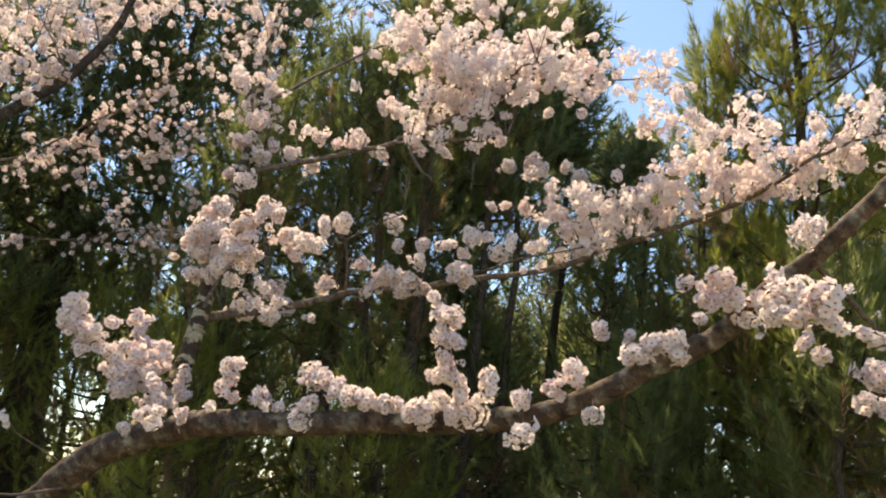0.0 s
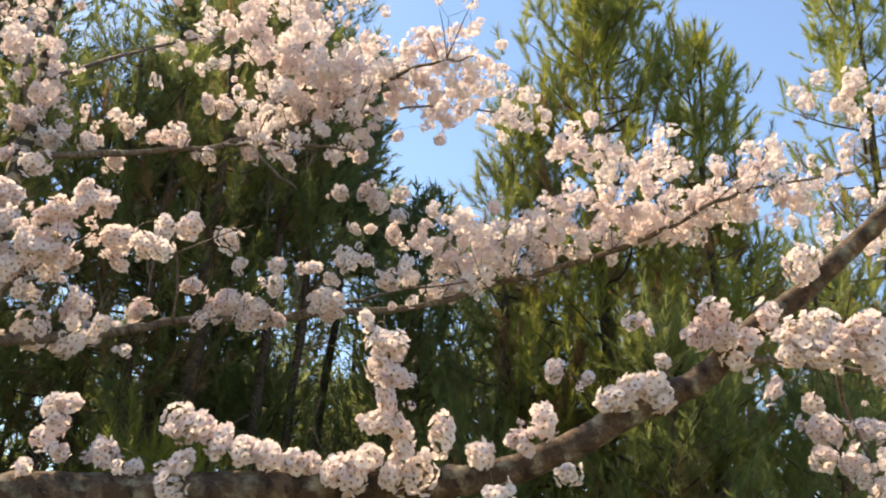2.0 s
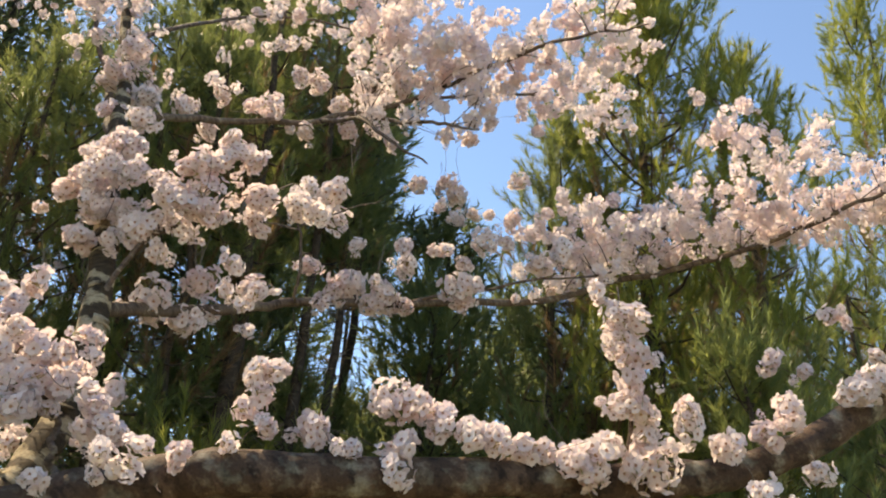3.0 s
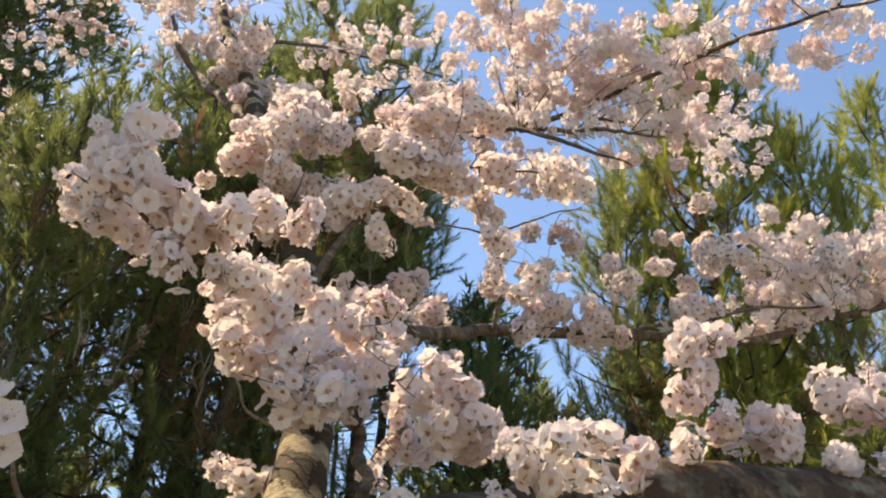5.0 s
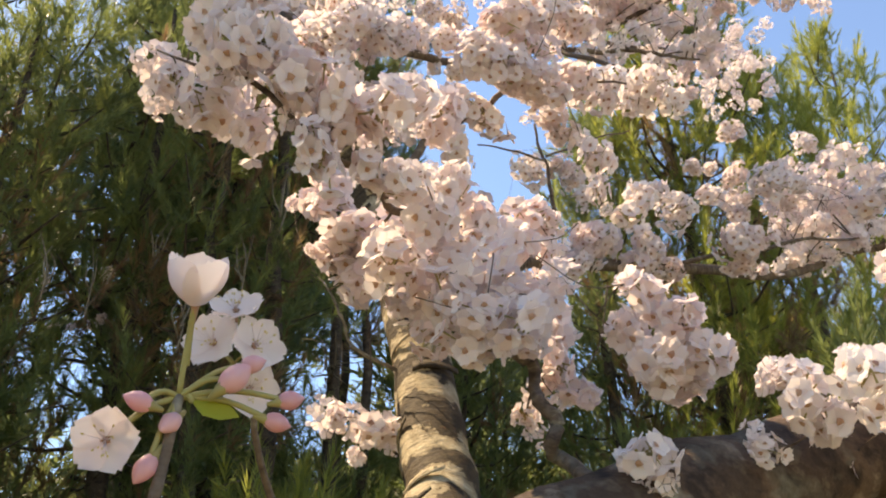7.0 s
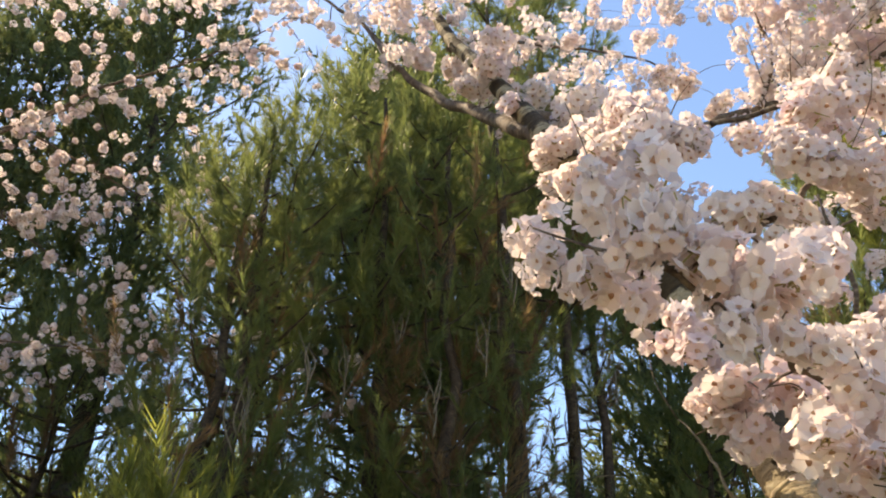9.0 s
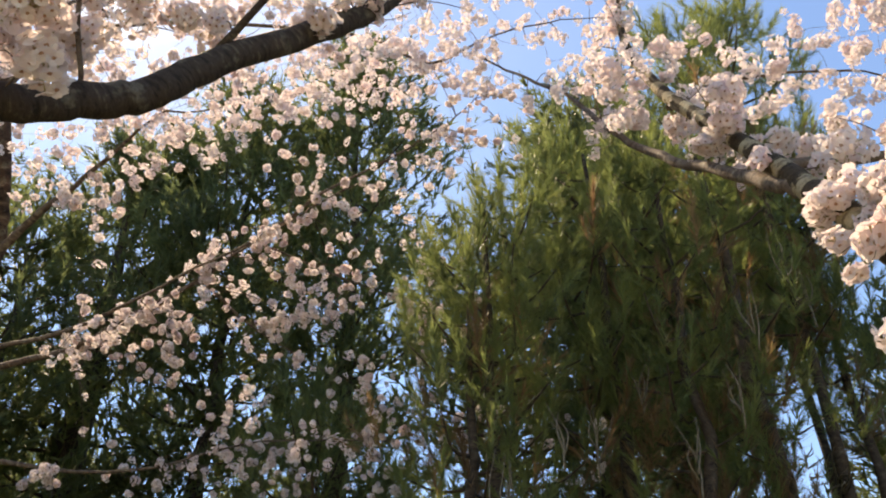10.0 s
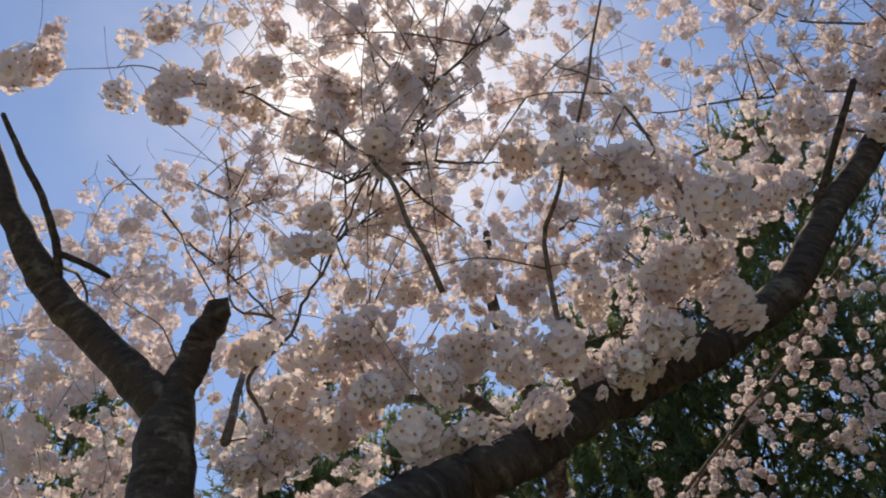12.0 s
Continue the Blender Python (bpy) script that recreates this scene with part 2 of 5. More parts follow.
def tube(line, sides, lump, rng):
    """A closed tube along rows of x, y, z, radius: vertices, faces, length along it."""
    line = np.asarray(line, float)
    n = len(line)
    c, r = line[:, :3], line[:, 3]
    tan = np.gradient(c, axis=0)
    tan /= np.linalg.norm(tan, axis=1)[:, None] + 1e-9
    ref = np.array([0.31, 0.17, 0.93]) if abs(tan[0, 2]) < 0.9 else np.array([0.93, 0.2, 0.1])
    s = np.cross(tan, ref)
    s /= np.linalg.norm(s, axis=1)[:, None] + 1e-9
    t = np.cross(tan, s)
    ang = np.arange(sides) / sides * 2 * math.pi
    wob = rng.normal(0, 1, (n, sides))
    for _ in range(2):
        wob = (np.roll(wob, 1, 1) + 2 * wob + np.roll(wob, -1, 1)) / 4
        wob = (np.vstack([wob[:1], wob[:-1]]) + 2 * wob + np.vstack([wob[1:], wob[-1:]])) / 4
    wob = 1 + 2.2 * lump * wob
    ring = c[:, None] + (r[:, None] * wob)[:, :, None] * (np.cos(ang)[None, :, None] * s[:, None] + np.sin(ang)[None, :, None] * t[:, None])
    verts = np.vstack([ring.reshape(-1, 3), c[:1], c[-1:] + tan[-1:] * r[-1]])
    dist = np.r_[0, np.cumsum(np.linalg.norm(np.diff(c, axis=0), axis=1))]
    faces = []
    for i in range(n - 1):
        for j in range(sides):
            k = (j + 1) % sides
            faces.append((i * sides + j, i * sides + k, (i + 1) * sides + k, (i + 1) * sides + j))
    a, b = n * sides, n * sides + 1
    for j in range(sides):
        k = (j + 1) % sides
        faces.append((a, k, j))
        faces.append((b, (n - 1) * sides + j, (n - 1) * sides + k))
    return verts, faces, np.r_[np.repeat(dist, sides), 0, dist[-1]]


class Bundle:
    """Gathers many small pieces into one mesh."""

    def __init__(self):
        self.v, self.f, self.m, self.a, self.n = [], [], [], [], 0

    def add(self, verts, faces, mat=0, along=None):
        self.v.append(np.asarray(verts, float))
        self.f += [tuple(i + self.n for i in f) for f in faces]
        self.m += [mat] * len(faces) if isinstance(mat, int) else list(mat)
        self.a.append(np.zeros(len(verts)) if along is None else np.asarray(along))
        self.n += len(verts)

    def mesh(self, name, mats):
        return mesh_of(name, np.vstack(self.v), self.f, mats, self.m, True, np.concatenate(self.a))


def turn_to(axis, spin):
    """Rotation that takes z to axis, after a spin about z."""
    q = Vector((0, 0, 1)).rotation_difference(Vector(axis))
    return np.array((q.to_matrix() @ Euler((0, 0, spin)).to_matrix()))


def copies(verts, faces, mats_ids, rots, scales, places):
    """Many copies of one small mesh as one set of arrays."""
    v = np.einsum("nij,vj->nvi", np.asarray(rots), verts) * np.asarray(scales)[:, None, None] + np.asarray(places)[:, None]
    n, k = len(places), len(verts)
    f = []
    for i in range(n):
        o = i * k
        f += [tuple(a + o for a in face) for face in faces]
    return v.reshape(-1, 3), f, list(mats_ids) * n


# ---- blossom ----
def far_flower():
    """A five-petalled flower 1 across, facing +z, one face a petal: vertices, faces, material numbers."""
    v, f = [], []
    for k in range(5):
        a, o = k * 2 * math.pi / 5, len(v)
        for r, w, z in ((0.02, 0.0, 0.0), (0.36, -0.23, 0.19), (0.5, 0.0, 0.24), (0.36, 0.23, 0.145)):
            v.append((r * math.cos(a) - w * math.sin(a), r * math.sin(a) + w * math.cos(a), z))
        f.append((o, o + 1, o + 2, o + 3))
    return np.array(v), f, [0] * 5


def full_flower(cup, wide, notch=0.06):
    """A flower 1 across seen from close by: five broad rounded petals that overlap, each a curved sheet with a notch."""
    v, f, m = [], [], []
    for k in range(5):
        a, o = k * 2 * math.pi / 5, len(v)
        for i in range(7):
            u = i / 6
            half = wide * (0.06 + 0.94 * math.sin(math.pi * min(1.0, 0.08 + 0.74 * u)) ** 0.9) * (1.0 if i < 6 else 0.62)
            for j in range(5):
                w = (j - 2) / 2
                r = 0.03 + 0.5 * u - (0.0, 0.0, 0.0, 0.0, 0.02, 0.06, 0.06)[i] * w * w - (notch if i == 6 and j == 2 else 0)
                z = cup * (u**1.4) + 0.05 * w * w * u + 0.028 * w + 0.012 * math.sin(9 * w + 3 * k) * u
                s_ = half * w
                v.append((r * math.cos(a) - s_ * math.sin(a), r * math.sin(a) + s_ * math.cos(a), z))
        for i in range(6):
            for j in range(4):
                q = o + 5 * i + j
                f.append((q, q + 1, q + 6, q + 5))
                m.append(0)
    o = len(v)
    v.append((0, 0, 0.07))
    for k in range(10):
        r, a = (0.085 if k % 2 else 0.05), k * math.pi / 5
        v.append((r * math.cos(a), r * math.sin(a), 0.05))
    f += [(o, o + 1 + k, o + 1 + (k + 1) % 10) for k in range(10)]
    m += [1] * 10
    for top, bottom, r0, r1, mat in ((0.03, -0.22, 0.06, 0.03, 1), (-0.22, -0.8, 0.02, 0.018, 2)):
        o = len(v)
        for z, r in ((top, r0), (bottom, r1)):
            v += [(r * math.cos(a), r * math.sin(a), z) for a in np.arange(5) * 1.2566]
        f += [(o + k, o + (k + 1) % 5, o + 5 + (k + 1) % 5, o + 5 + k) for k in range(5)]
        m += [mat] * 5
    return np.array(v), f, m


def small_flower():
    """The same flower with fewer faces, for the heads: notched petals, a dark eye, a stalk."""
    v, f, m = [], [], []
    for k in range(5):
        a = k * 2 * math.pi / 5
        o = len(v)
        for r, w, z in ((0.02, 0.0, 0.0), (0.34, -0.265, 0.17), (0.53, -0.10, 0.22), (0.45, 0.01, 0.21), (0.51, 0.12, 0.18), (0.33, 0.265, 0.13)):
            v.append((r * math.cos(a) - w * math.sin(a), r * math.sin(a) + w * math.cos(a), z))
        f += [(o, o + 1, o + 3), (o + 1, o + 2, o + 3), (o, o + 3, o + 5), (o + 3, o + 4, o + 5)]
        m += [0] * 4
    o = len(v)
    v.append((0, 0, 0.15))
    for k in range(7):
        r, a = (0.145 if k % 2 else 0.10), k * math.pi / 3.5
        v.append((r * math.cos(a), r * math.sin(a), 0.115))
    f += [(o, o + 1 + k, o + 1 + (k + 1) % 7) for k in range(7)]
    m += [1] * 7
    o = len(v)
    for z, r in ((0.0, 0.045), (-0.8, 0.016)):
        v += [(r * math.cos(a), r * math.sin(a), z) for a in (0, 2.1, 4.2)]
    f += [(o + k, o + (k + 1) % 3, o + 3 + (k + 1) % 3, o + 3 + k) for k in range(3)]
    m += [2] * 3
    return np.array(v), f, m


def cluster_arrays(radius, count, full, rng):
    """A ball of flowers that face outwards, with gaps and an uneven outline."""
    fv, ff, fm = small_flower() if full else far_flower()
    rots, scales, places = [], [], []
    squash = rng.uniform(0.6, 1.2, 3)
    lumps = rng.normal(0, 1, (3, 3))
    lumps /= np.linalg.norm(lumps, axis=1)[:, None]
    small = 0.9 if count < 14 else 1.0
    for i in range(count):
        z = 1 - 2 * (i + 0.5) / count
        a = i * 2.39996 + rng.uniform(-0.3, 0.3)
        d = np.array((math.sqrt(1 - z * z) * math.cos(a), math.sqrt(1 - z * z) * math.sin(a), z)) * squash
        face = d / np.linalg.norm(d) + rng.normal(0, 0.33, 3)
        rots.append(turn_to(face / np.linalg.norm(face), rng.uniform(0, 6.3)))
        scales.append(small * rng.uniform(0.0245, 0.031) if full else rng.uniform(0.028, 0.038))
        places.append(d * radius * (rng.uniform(0.45, 0.95) * (0.4 if i % 6 == 2 else 1.0) + 0.45 * max(0.0, float((lumps @ d).max()))))
    return copies(fv, ff, fm, rots, scales, places)


rng = np.random.default_rng(7)
SIZES = [(0.046, 12), (0.062, 21), (0.080, 34), (0.100, 50)]
CLUSTERS = []
for width, count in SIZES:
    kinds = []
    for k in range(5):
        v, f, m = cluster_arrays(width / 2 - 0.008, count, True, rng)
        kinds.append(mesh_of("flower_head", v, f, [PETAL, EYE_M, STALK], m, False))
    CLUSTERS.append(kinds)
FAR = [cluster_arrays(0.034, n, False, rng) for n in (9, 12, 14, 17)]


class Cherry:
    """A flowering cherry: trunk and limbs as tubes, thin twigs to every clump, clumps of blossom."""

    def __init__(self, base, label, seed, parts):
        self.ob = thing("cherry_tree", base, label, "cherry tree")
        self.rng = np.random.default_rng(seed)
        self.bend = np.random.default_rng(seed + 500)
        self.lines, self.limbs, self.clumps, self.twigs, self.parts = [], [], [], Bundle(), parts

    def limb(self, points, name="limb", sides=10, lump=0.03, mat=None, steps=6, label=""):
        line = spline(points, steps)
        wob = self.rng.normal(0, 1, (len(line), 3)) * line[:, 3:4] * 0.06
        wob[0] = wob[-1] = 0
        line[:, :3] += wob
        if name == "branch" and mat is not BACKLIT_BARK:
            # small kinks where side shoots left it
            kink = self.bend.normal(0, 1, (len(line), 3))
            kink = (kink + np.vstack([kink[:1], kink[:-1]]) + np.vstack([kink[1:], kink[-1:]])) / 3
            long = np.linalg.norm(np.diff(line[:, :3], axis=0), axis=1).sum()
            line[:, :3] += kink * min(0.008, 0.014 * long) * np.minimum(1, 4 * np.sin(np.linspace(0, math.pi, len(line))))[:, None]
        self.lines.append(line)
        v, f, a = tube(line, sides, lump, self.rng)
        owner = self.ob
        if name in ("branch", "limb_stub") and self.limbs:
            owner = min(self.limbs, key=lambda pair: np.linalg.norm(pair[1][:, :3] - line[0, :3], axis=1).min())[0]
        ob = child(name, mesh_of(name, v, f, [mat or BARK], None, True, a), owner, label)
        if name in ("trunk", "limb"):
            self.limbs.append((ob, line))
        return ob

    def clump(self, x, y, z, width):
        self.clumps.append((np.array((x, y, z)), width))

    def mass(self, path, spread, count, low=0.055, high=0.085):
        """Clumps scattered round a line."""
        path = np.array(path, float)
        for _ in range(count):
            u = self.rng.uniform(0, len(path) - 1.001)
            i = int(u)
            p = path[i] * (1 - u + i) + path[i + 1] * (u - i)
            q = self.rng.normal(0, 1, 3)
            q /= max(1.0, np.linalg.norm(q) / 1.6)
            self.clumps.append((p + q * np.array(spread) * 0.62, self.rng.uniform(low, high)))

    def sprays(self, count, length, bias, low=0.045, high=0.07, gap=0.065, within=None):
        """Arching twigs from the limbs, each strung with flower heads."""
        wood = np.vstack([line[line[:, 3] < 0.03] for line in self.lines])
        if within is not None:
            a, b = np.array(within)
            wood = wood[((wood[:, :3] > a) & (wood[:, :3] < b)).all(1)]
        for _ in range(count):
            x, y, z, r = wood[int(self.rng.integers(0, len(wood)))]
            a = np.array((x, y, z))
            reach = length * self.rng.uniform(0.5, 1.3)
            d = self.rng.normal(0, 0.6, 3) + np.array(bias)
            d *= reach / np.linalg.norm(d)
            rows = spline([(*a, min(r, 0.003)), (*(a + d * 0.5 + np.array((0, 0, 0.10 * reach))), 0.002), (*(a + d), 0.001)], 4)
            v, f, al = tube(rows, 3, 0.03, self.rng)
            self.twigs.add(v, f, 0, al)
            n = max(2, int(reach / gap))
            for u in np.linspace(0.15, 1.0, n):
                if self.rng.random() < 0.2:
                    continue
                p = rows[min(len(rows) - 1, int(u * (len(rows) - 1))), :3] * 1.0
                self.clumps.append((p + self.rng.normal(0, 0.018, 3), self.rng.uniform(low, high)))

    def grow_twigs(self, most=0.9, radius=0.0022):
        """A thin bowed twig from the nearest limb, or the nearest twig, to each clump."""
        wood = np.vstack(self.lines)
        room = np.full((len(wood) + 12 * len(self.clumps), 4), 1e3)
        room[: len(wood)] = wood
        used = len(wood)
        gap = [np.linalg.norm(wood[:, :3] - p, axis=1).min() for p, _ in self.clumps]
        for i in np.argsort(gap):
            p, width = self.clumps[i]
            far = np.linalg.norm(room[:used, :3] - p, axis=1)
            at = int(far.argmin())
            d = far[at]
            if d < 0.02 or d > most:
                continue
            a = room[at, :3]
            mid = (a + p) / 2 + self.rng.normal(0, 0.10, 3) * d + np.array((0, 0, 0.10 * d))
            r = min(room[at, 3] * 0.8, radius + 0.004 * d)
            rows = spline([(*a, r), (*mid, r * 0.75), (*p, r * 0.5)], 3)
            v, f, al = tube(rows, 3, 0.03, self.rng)
            self.twigs.add(v, f, 0, al)
            room[used : used + len(rows)] = rows
            used += len(rows)
            self.lines.append(rows)

    def bare_twigs(self, count, length):
        """Short leafless shoots along the limbs."""
        for _ in range(count):
            line = self.lines[int(self.rng.integers(0, len(self.lines)))]
            i = int(self.rng.integers(0, len(line)))
            a = line[i, :3]
            d = self.rng.normal(0, 1, 3) + np.array((0, 0, 0.9))
            d *= length * self.rng.uniform(0.4, 1.2) / np.linalg.norm(d)
            r = min(0.0022, line[i, 3])
            v, f, al = tube(spline([(*a, r), (*(a + d * 0.5 + self.rng.normal(0, 0.06, 3) * length), r * 0.7), (*(a + d), r * 0.35)], 3), 4, 0.05, self.rng)
            self.twigs.add(v, f, 0, al)

    def stragglers(self, share, low=0.022, high=0.04):
        """Small groups of flowers that break the outline of the heads."""
        for p, width in list(self.clumps):
            if self.bend.random() < share:
                d = self.bend.normal(0, 1, 3)
                self.clumps.append((p + d / np.linalg.norm(d) * width * self.bend.uniform(0.45, 0.8), self.bend.uniform(low, high)))

    def finish(self):
        if self.twigs.n:
            child("fine_twiggery", self.twigs.mesh("fine_twiggery", [TWIG_BARK]), self.ob, "thin dark reddish-brown twigs", "stuff")
        rest = Bundle()
        for k, (p, width) in enumerate(self.clumps):
            spin = Euler(self.rng.uniform(0, 6.28, 3)).to_matrix()
            if k < self.parts:
                size = int(np.argmin([abs(w - width) for w, _ in SIZES]))
                kinds = CLUSTERS[size]
                ob = new("flower_head", kinds[int(self.rng.integers(0, len(kinds)))])
                ob.parent = self.ob
                ob.matrix_parent_inverse = self.ob.matrix_world.inverted()
                s = width / SIZES[size][0]
                ob.matrix_basis = Matrix.LocRotScale(Vector(p), Euler(self.rng.uniform(0, 6.28, 3)), s * Vector(self.rng.uniform(0.74, 1.22, 3)))
            else:
                v, f, m = FAR[int(self.rng.integers(0, len(FAR)))]
                rest.add((v * self.rng.uniform(0.7, 1.35, 3)) @ np.array(spin).T * (width / 0.085) + p, f, m)
        if rest.n:
            child("far_blossom", rest.mesh("far_blossom", [PETAL]), self.ob, "pale pink blossom in the far crown", "stuff")


# ---- ground ----
def ground():
    n = 90
    ax = np.sign(np.linspace(-1, 1, n)) * np.abs(np.linspace(-1, 1, n)) ** 3 * 1500
    xs, ys = np.meshgrid(ax, ax)
    near = np.exp(-(xs**2 + ys**2) / 4000)
    zs = np.array([[noise.noise(Vector((x * 0.22, y * 0.22, 0))) * 0.10 for x, y in zip(rx, ry)] for rx, ry in zip(xs, ys)]) * near
    v = np.stack([xs, ys, zs], -1).reshape(-1, 3)
    f = [(i * n + j, i * n + j + 1, (i + 1) * n + j + 1, (i + 1) * n + j) for i in range(n - 1) for j in range(n - 1)]
    tagged(new("ground", mesh_of("ground", v, f, [GROUND])), "rough ground of dry leaf litter and grass", "ground", kind="structure")


ground()

# ---- the near cherry ----
near_cherry = Cherry((-2.15, 2.95, 0.0), "flowering cherry with grey ringed bark and dense pale pink blossom", 11, 300)
near_cherry.limb([(-2.15, 2.95, -0.1, 0.12), (-2.16, 2.93, 0.5, 0.095), (-2.12, 2.9, 1.0, 0.085), (-2.0, 2.87, 1.3, 0.078), (-1.82, 2.84, 1.46, 0.068)], "trunk", 16, 0.03)
near_cherry.limb([(-1.9, 2.85, 1.42, 0.06), (-1.72, 2.8, 1.57, 0.054), (-1.6, 2.78, 1.646, 0.050), (-1.334, 2.75, 1.735, 0.046), (-1.21, 2.72, 1.753, 0.044), (-0.814, 2.73, 1.791, 0.041), (-0.393, 2.74, 1.834, 0.039),
                  (-0.158, 2.74, 1.868, 0.038), (0.045, 2.72, 1.961, 0.037), (0.191, 2.7, 2.05, 0.036), (0.382, 2.66, 2.15, 0.034), (0.51, 2.62, 2.283, 0.032), (0.629, 2.56, 2.378, 0.030), (0.748, 2.5, 2.504, 0.028),
                  (0.835, 2.42, 2.601, 0.026), (0.928, 2.35, 2.724, 0.024), (1.2, 2.2, 3.05, 0.019), (1.45, 2.05, 3.4, 0.012)], "limb", 12, 0.035, label="thick grey-brown limb that bows low and rises")
near_cherry.limb([(-1.688, 2.81, 1.58, 0.041), (-1.618, 2.957, 1.72, 0.039), (-1.574, 3.102, 1.92, 0.037), (-1.58, 3.2, 2.15, 0.035), (-1.62, 3.32, 2.4, 0.032), (-1.69, 3.52, 2.78, 0.028), (-1.73, 3.66, 3.02, 0.026),
                  (-1.76, 3.8, 3.25, 0.022), (-1.84, 3.96, 3.55, 0.020), (-1.9, 4.1, 3.95, 0.014), (-1.88, 4.15, 4.35, 0.009)], "limb", 14, 0.03, RING_BARK, label="upright limb with pale rings and dark lenticels")
# curls of bark that peel off round the ringed limb
peel = near_cherry.bend
ring_limb, ring_line = near_cherry.limbs[-1]
for k in range(34):
    at = int(peel.integers(2, 26))
    x, y, z, r = ring_line[at]
    tan = ring_line[at + 1, :3] - ring_line[at, :3]
    tan /= np.linalg.norm(tan)
    side = np.cross(tan, (0.31, 0.17, 0.93))
    side /= np.linalg.norm(side)
    other = np.cross(tan, side)
    start, sweep, wide = peel.uniform(0, 6.28), peel.uniform(0.7, 1.9), peel.uniform(0.004, 0.011)
    base, lift = tan * peel.uniform(0, 0.03), peel.uniform(1.08, 1.3)
    rows, n = [], 7
    for u in np.linspace(0, 1, n):
        a, out = start + sweep * u, r * (1.03 + (lift - 1.03) * u**3)
        spoke = np.cos(a) * side + np.sin(a) * other
        half = wide * (1 - 0.5 * u) * peel.uniform(0.75, 1.1)
        for end, deep in ((-half, 1.0), (half, 1.0), (half, 0.965), (-half, 0.965)):
            rows.append(np.array((x, y, z)) + base + spoke * out * deep + tan * end)
    strip = [(4 * i + a, 4 * i + b, 4 * i + 4 + b, 4 * i + 4 + a) for i in range(n - 1) for a, b in ((0, 1), (1, 2), (2, 3), (3, 0))] + [(3, 2, 1, 0), (4 * n - 4, 4 * n - 3, 4 * n - 2, 4 * n - 1)]
    child("bark_curl", mesh_of("bark_curl", rows, strip, [RING_BARK], None, True, np.full(len(rows), at * 0.04)), ring_limb, "thin curl of peeling bark")
# branch with the high blossom
near_cherry.limb([(-1.73, 3.66, 3.0, 0.016), (-1.38, 3.85, 3.18, 0.013), (-1.06, 3.95, 3.316, 0.012), (-0.87, 3.92, 3.395, 0.011), (-0.69, 3.85, 3.448, 0.010), (-0.57, 3.73, 3.49, 0.009), (-0.39, 3.42, 3.45, 0.008), (-0.31, 3.22, 3.38, 0.006), (-0.26, 3.0, 3.25, 0.004), (-0.22, 2.88, 3.2, 0.002)], "branch", 8, 0.04, TWIG_BARK)
near_cherry.limb([(-0.9, 3.78, 3.26, 0.009), (-0.78, 3.65, 3.193, 0.008), (-0.645, 3.6, 3.188, 0.006), (-0.53, 3.55, 3.16, 0.004)], "branch", 6, 0.04, TWIG_BARK)
near_cherry.limb([(-1.06, 3.95, 3.316, 0.009), (-0.92, 3.72, 3.2, 0.008), (-0.83, 3.55, 3.03, 0.006), (-0.73, 3.45, 2.92, 0.003)], "branch", 6, 0.04, TWIG_BARK)
near_cherry.limb([(-0.9, 3.92, 3.39, 0.008), (-0.86, 3.85, 3.54, 0.006), (-0.87, 3.88, 3.8, 0.004), (-0.86, 3.9, 4.0, 0.002)], "branch", 6, 0.04, TWIG_BARK)
near_cherry.limb([(-0.69, 3.85, 3.448, 0.008), (-0.4, 3.95, 3.6, 0.006), (-0.05, 4.0, 3.72, 0.005), (0.35, 4.3, 3.9, 0.003)], "branch", 6, 0.04, TWIG_BARK)
# branch that runs level below it
near_cherry.limb([(-1.6, 3.26, 2.2, 0.020), (-1.306, 3.5, 2.328, 0.017), (-1.067, 3.6, 2.43, 0.015), (-0.665, 3.62, 2.502, 0.014), (-0.257, 3.75, 2.615, 0.013), (0.102, 3.75, 2.756, 0.012), (0.387, 3.67, 2.841, 0.011), (0.66, 3.5, 2.95, 0.010), (0.83, 3.3, 3.02, 0.008), (1.1, 3.25, 3.12, 0.006), (1.45, 3.3, 3.25, 0.003)], "branch", 8, 0.04, TWIG_BARK)
near_cherry.limb([(-0.7, 3.62, 2.5, 0.006), (-0.4, 3.55, 2.58, 0.005), (0.0, 3.6, 2.72, 0.003)], "branch", 6, 0.04, TWIG_BARK)
# bare dead twig on the upright limb
near_cherry.limb([(-1.585, 3.1, 1.9, 0.003), (-1.665, 3.100, 1.941, 0.0022), (-1.688, 3.100, 1.986, 0.0018), (-1.711, 3.120, 2.037, 0.0008)], "branch", 5, 0.08, DEAD, label="bare pale dead twig")
# upright branch in the gap
for rows in (
    [(-1.08, 3.6, 2.425, 0.006), (-1.087, 3.550, 2.434, 0.0055), (-1.090, 3.520, 2.537, 0.0050), (-1.107, 3.500, 2.630, 0.0040), (-1.126, 3.500, 2.724, 0.0030)],
    [(-1.104, 3.500, 2.639, 0.0030), (-0.994, 3.500, 2.709, 0.0025), (-0.861, 3.500, 2.780, 0.0015)],
    [(-1.107, 3.500, 2.627, 0.0030), (-1.190, 3.500, 2.633, 0.0025), (-1.274, 3.500, 2.626, 0.0015)],
):
    near_cherry.limb(rows, "branch", 6, 0.05, TWIG_BARK)
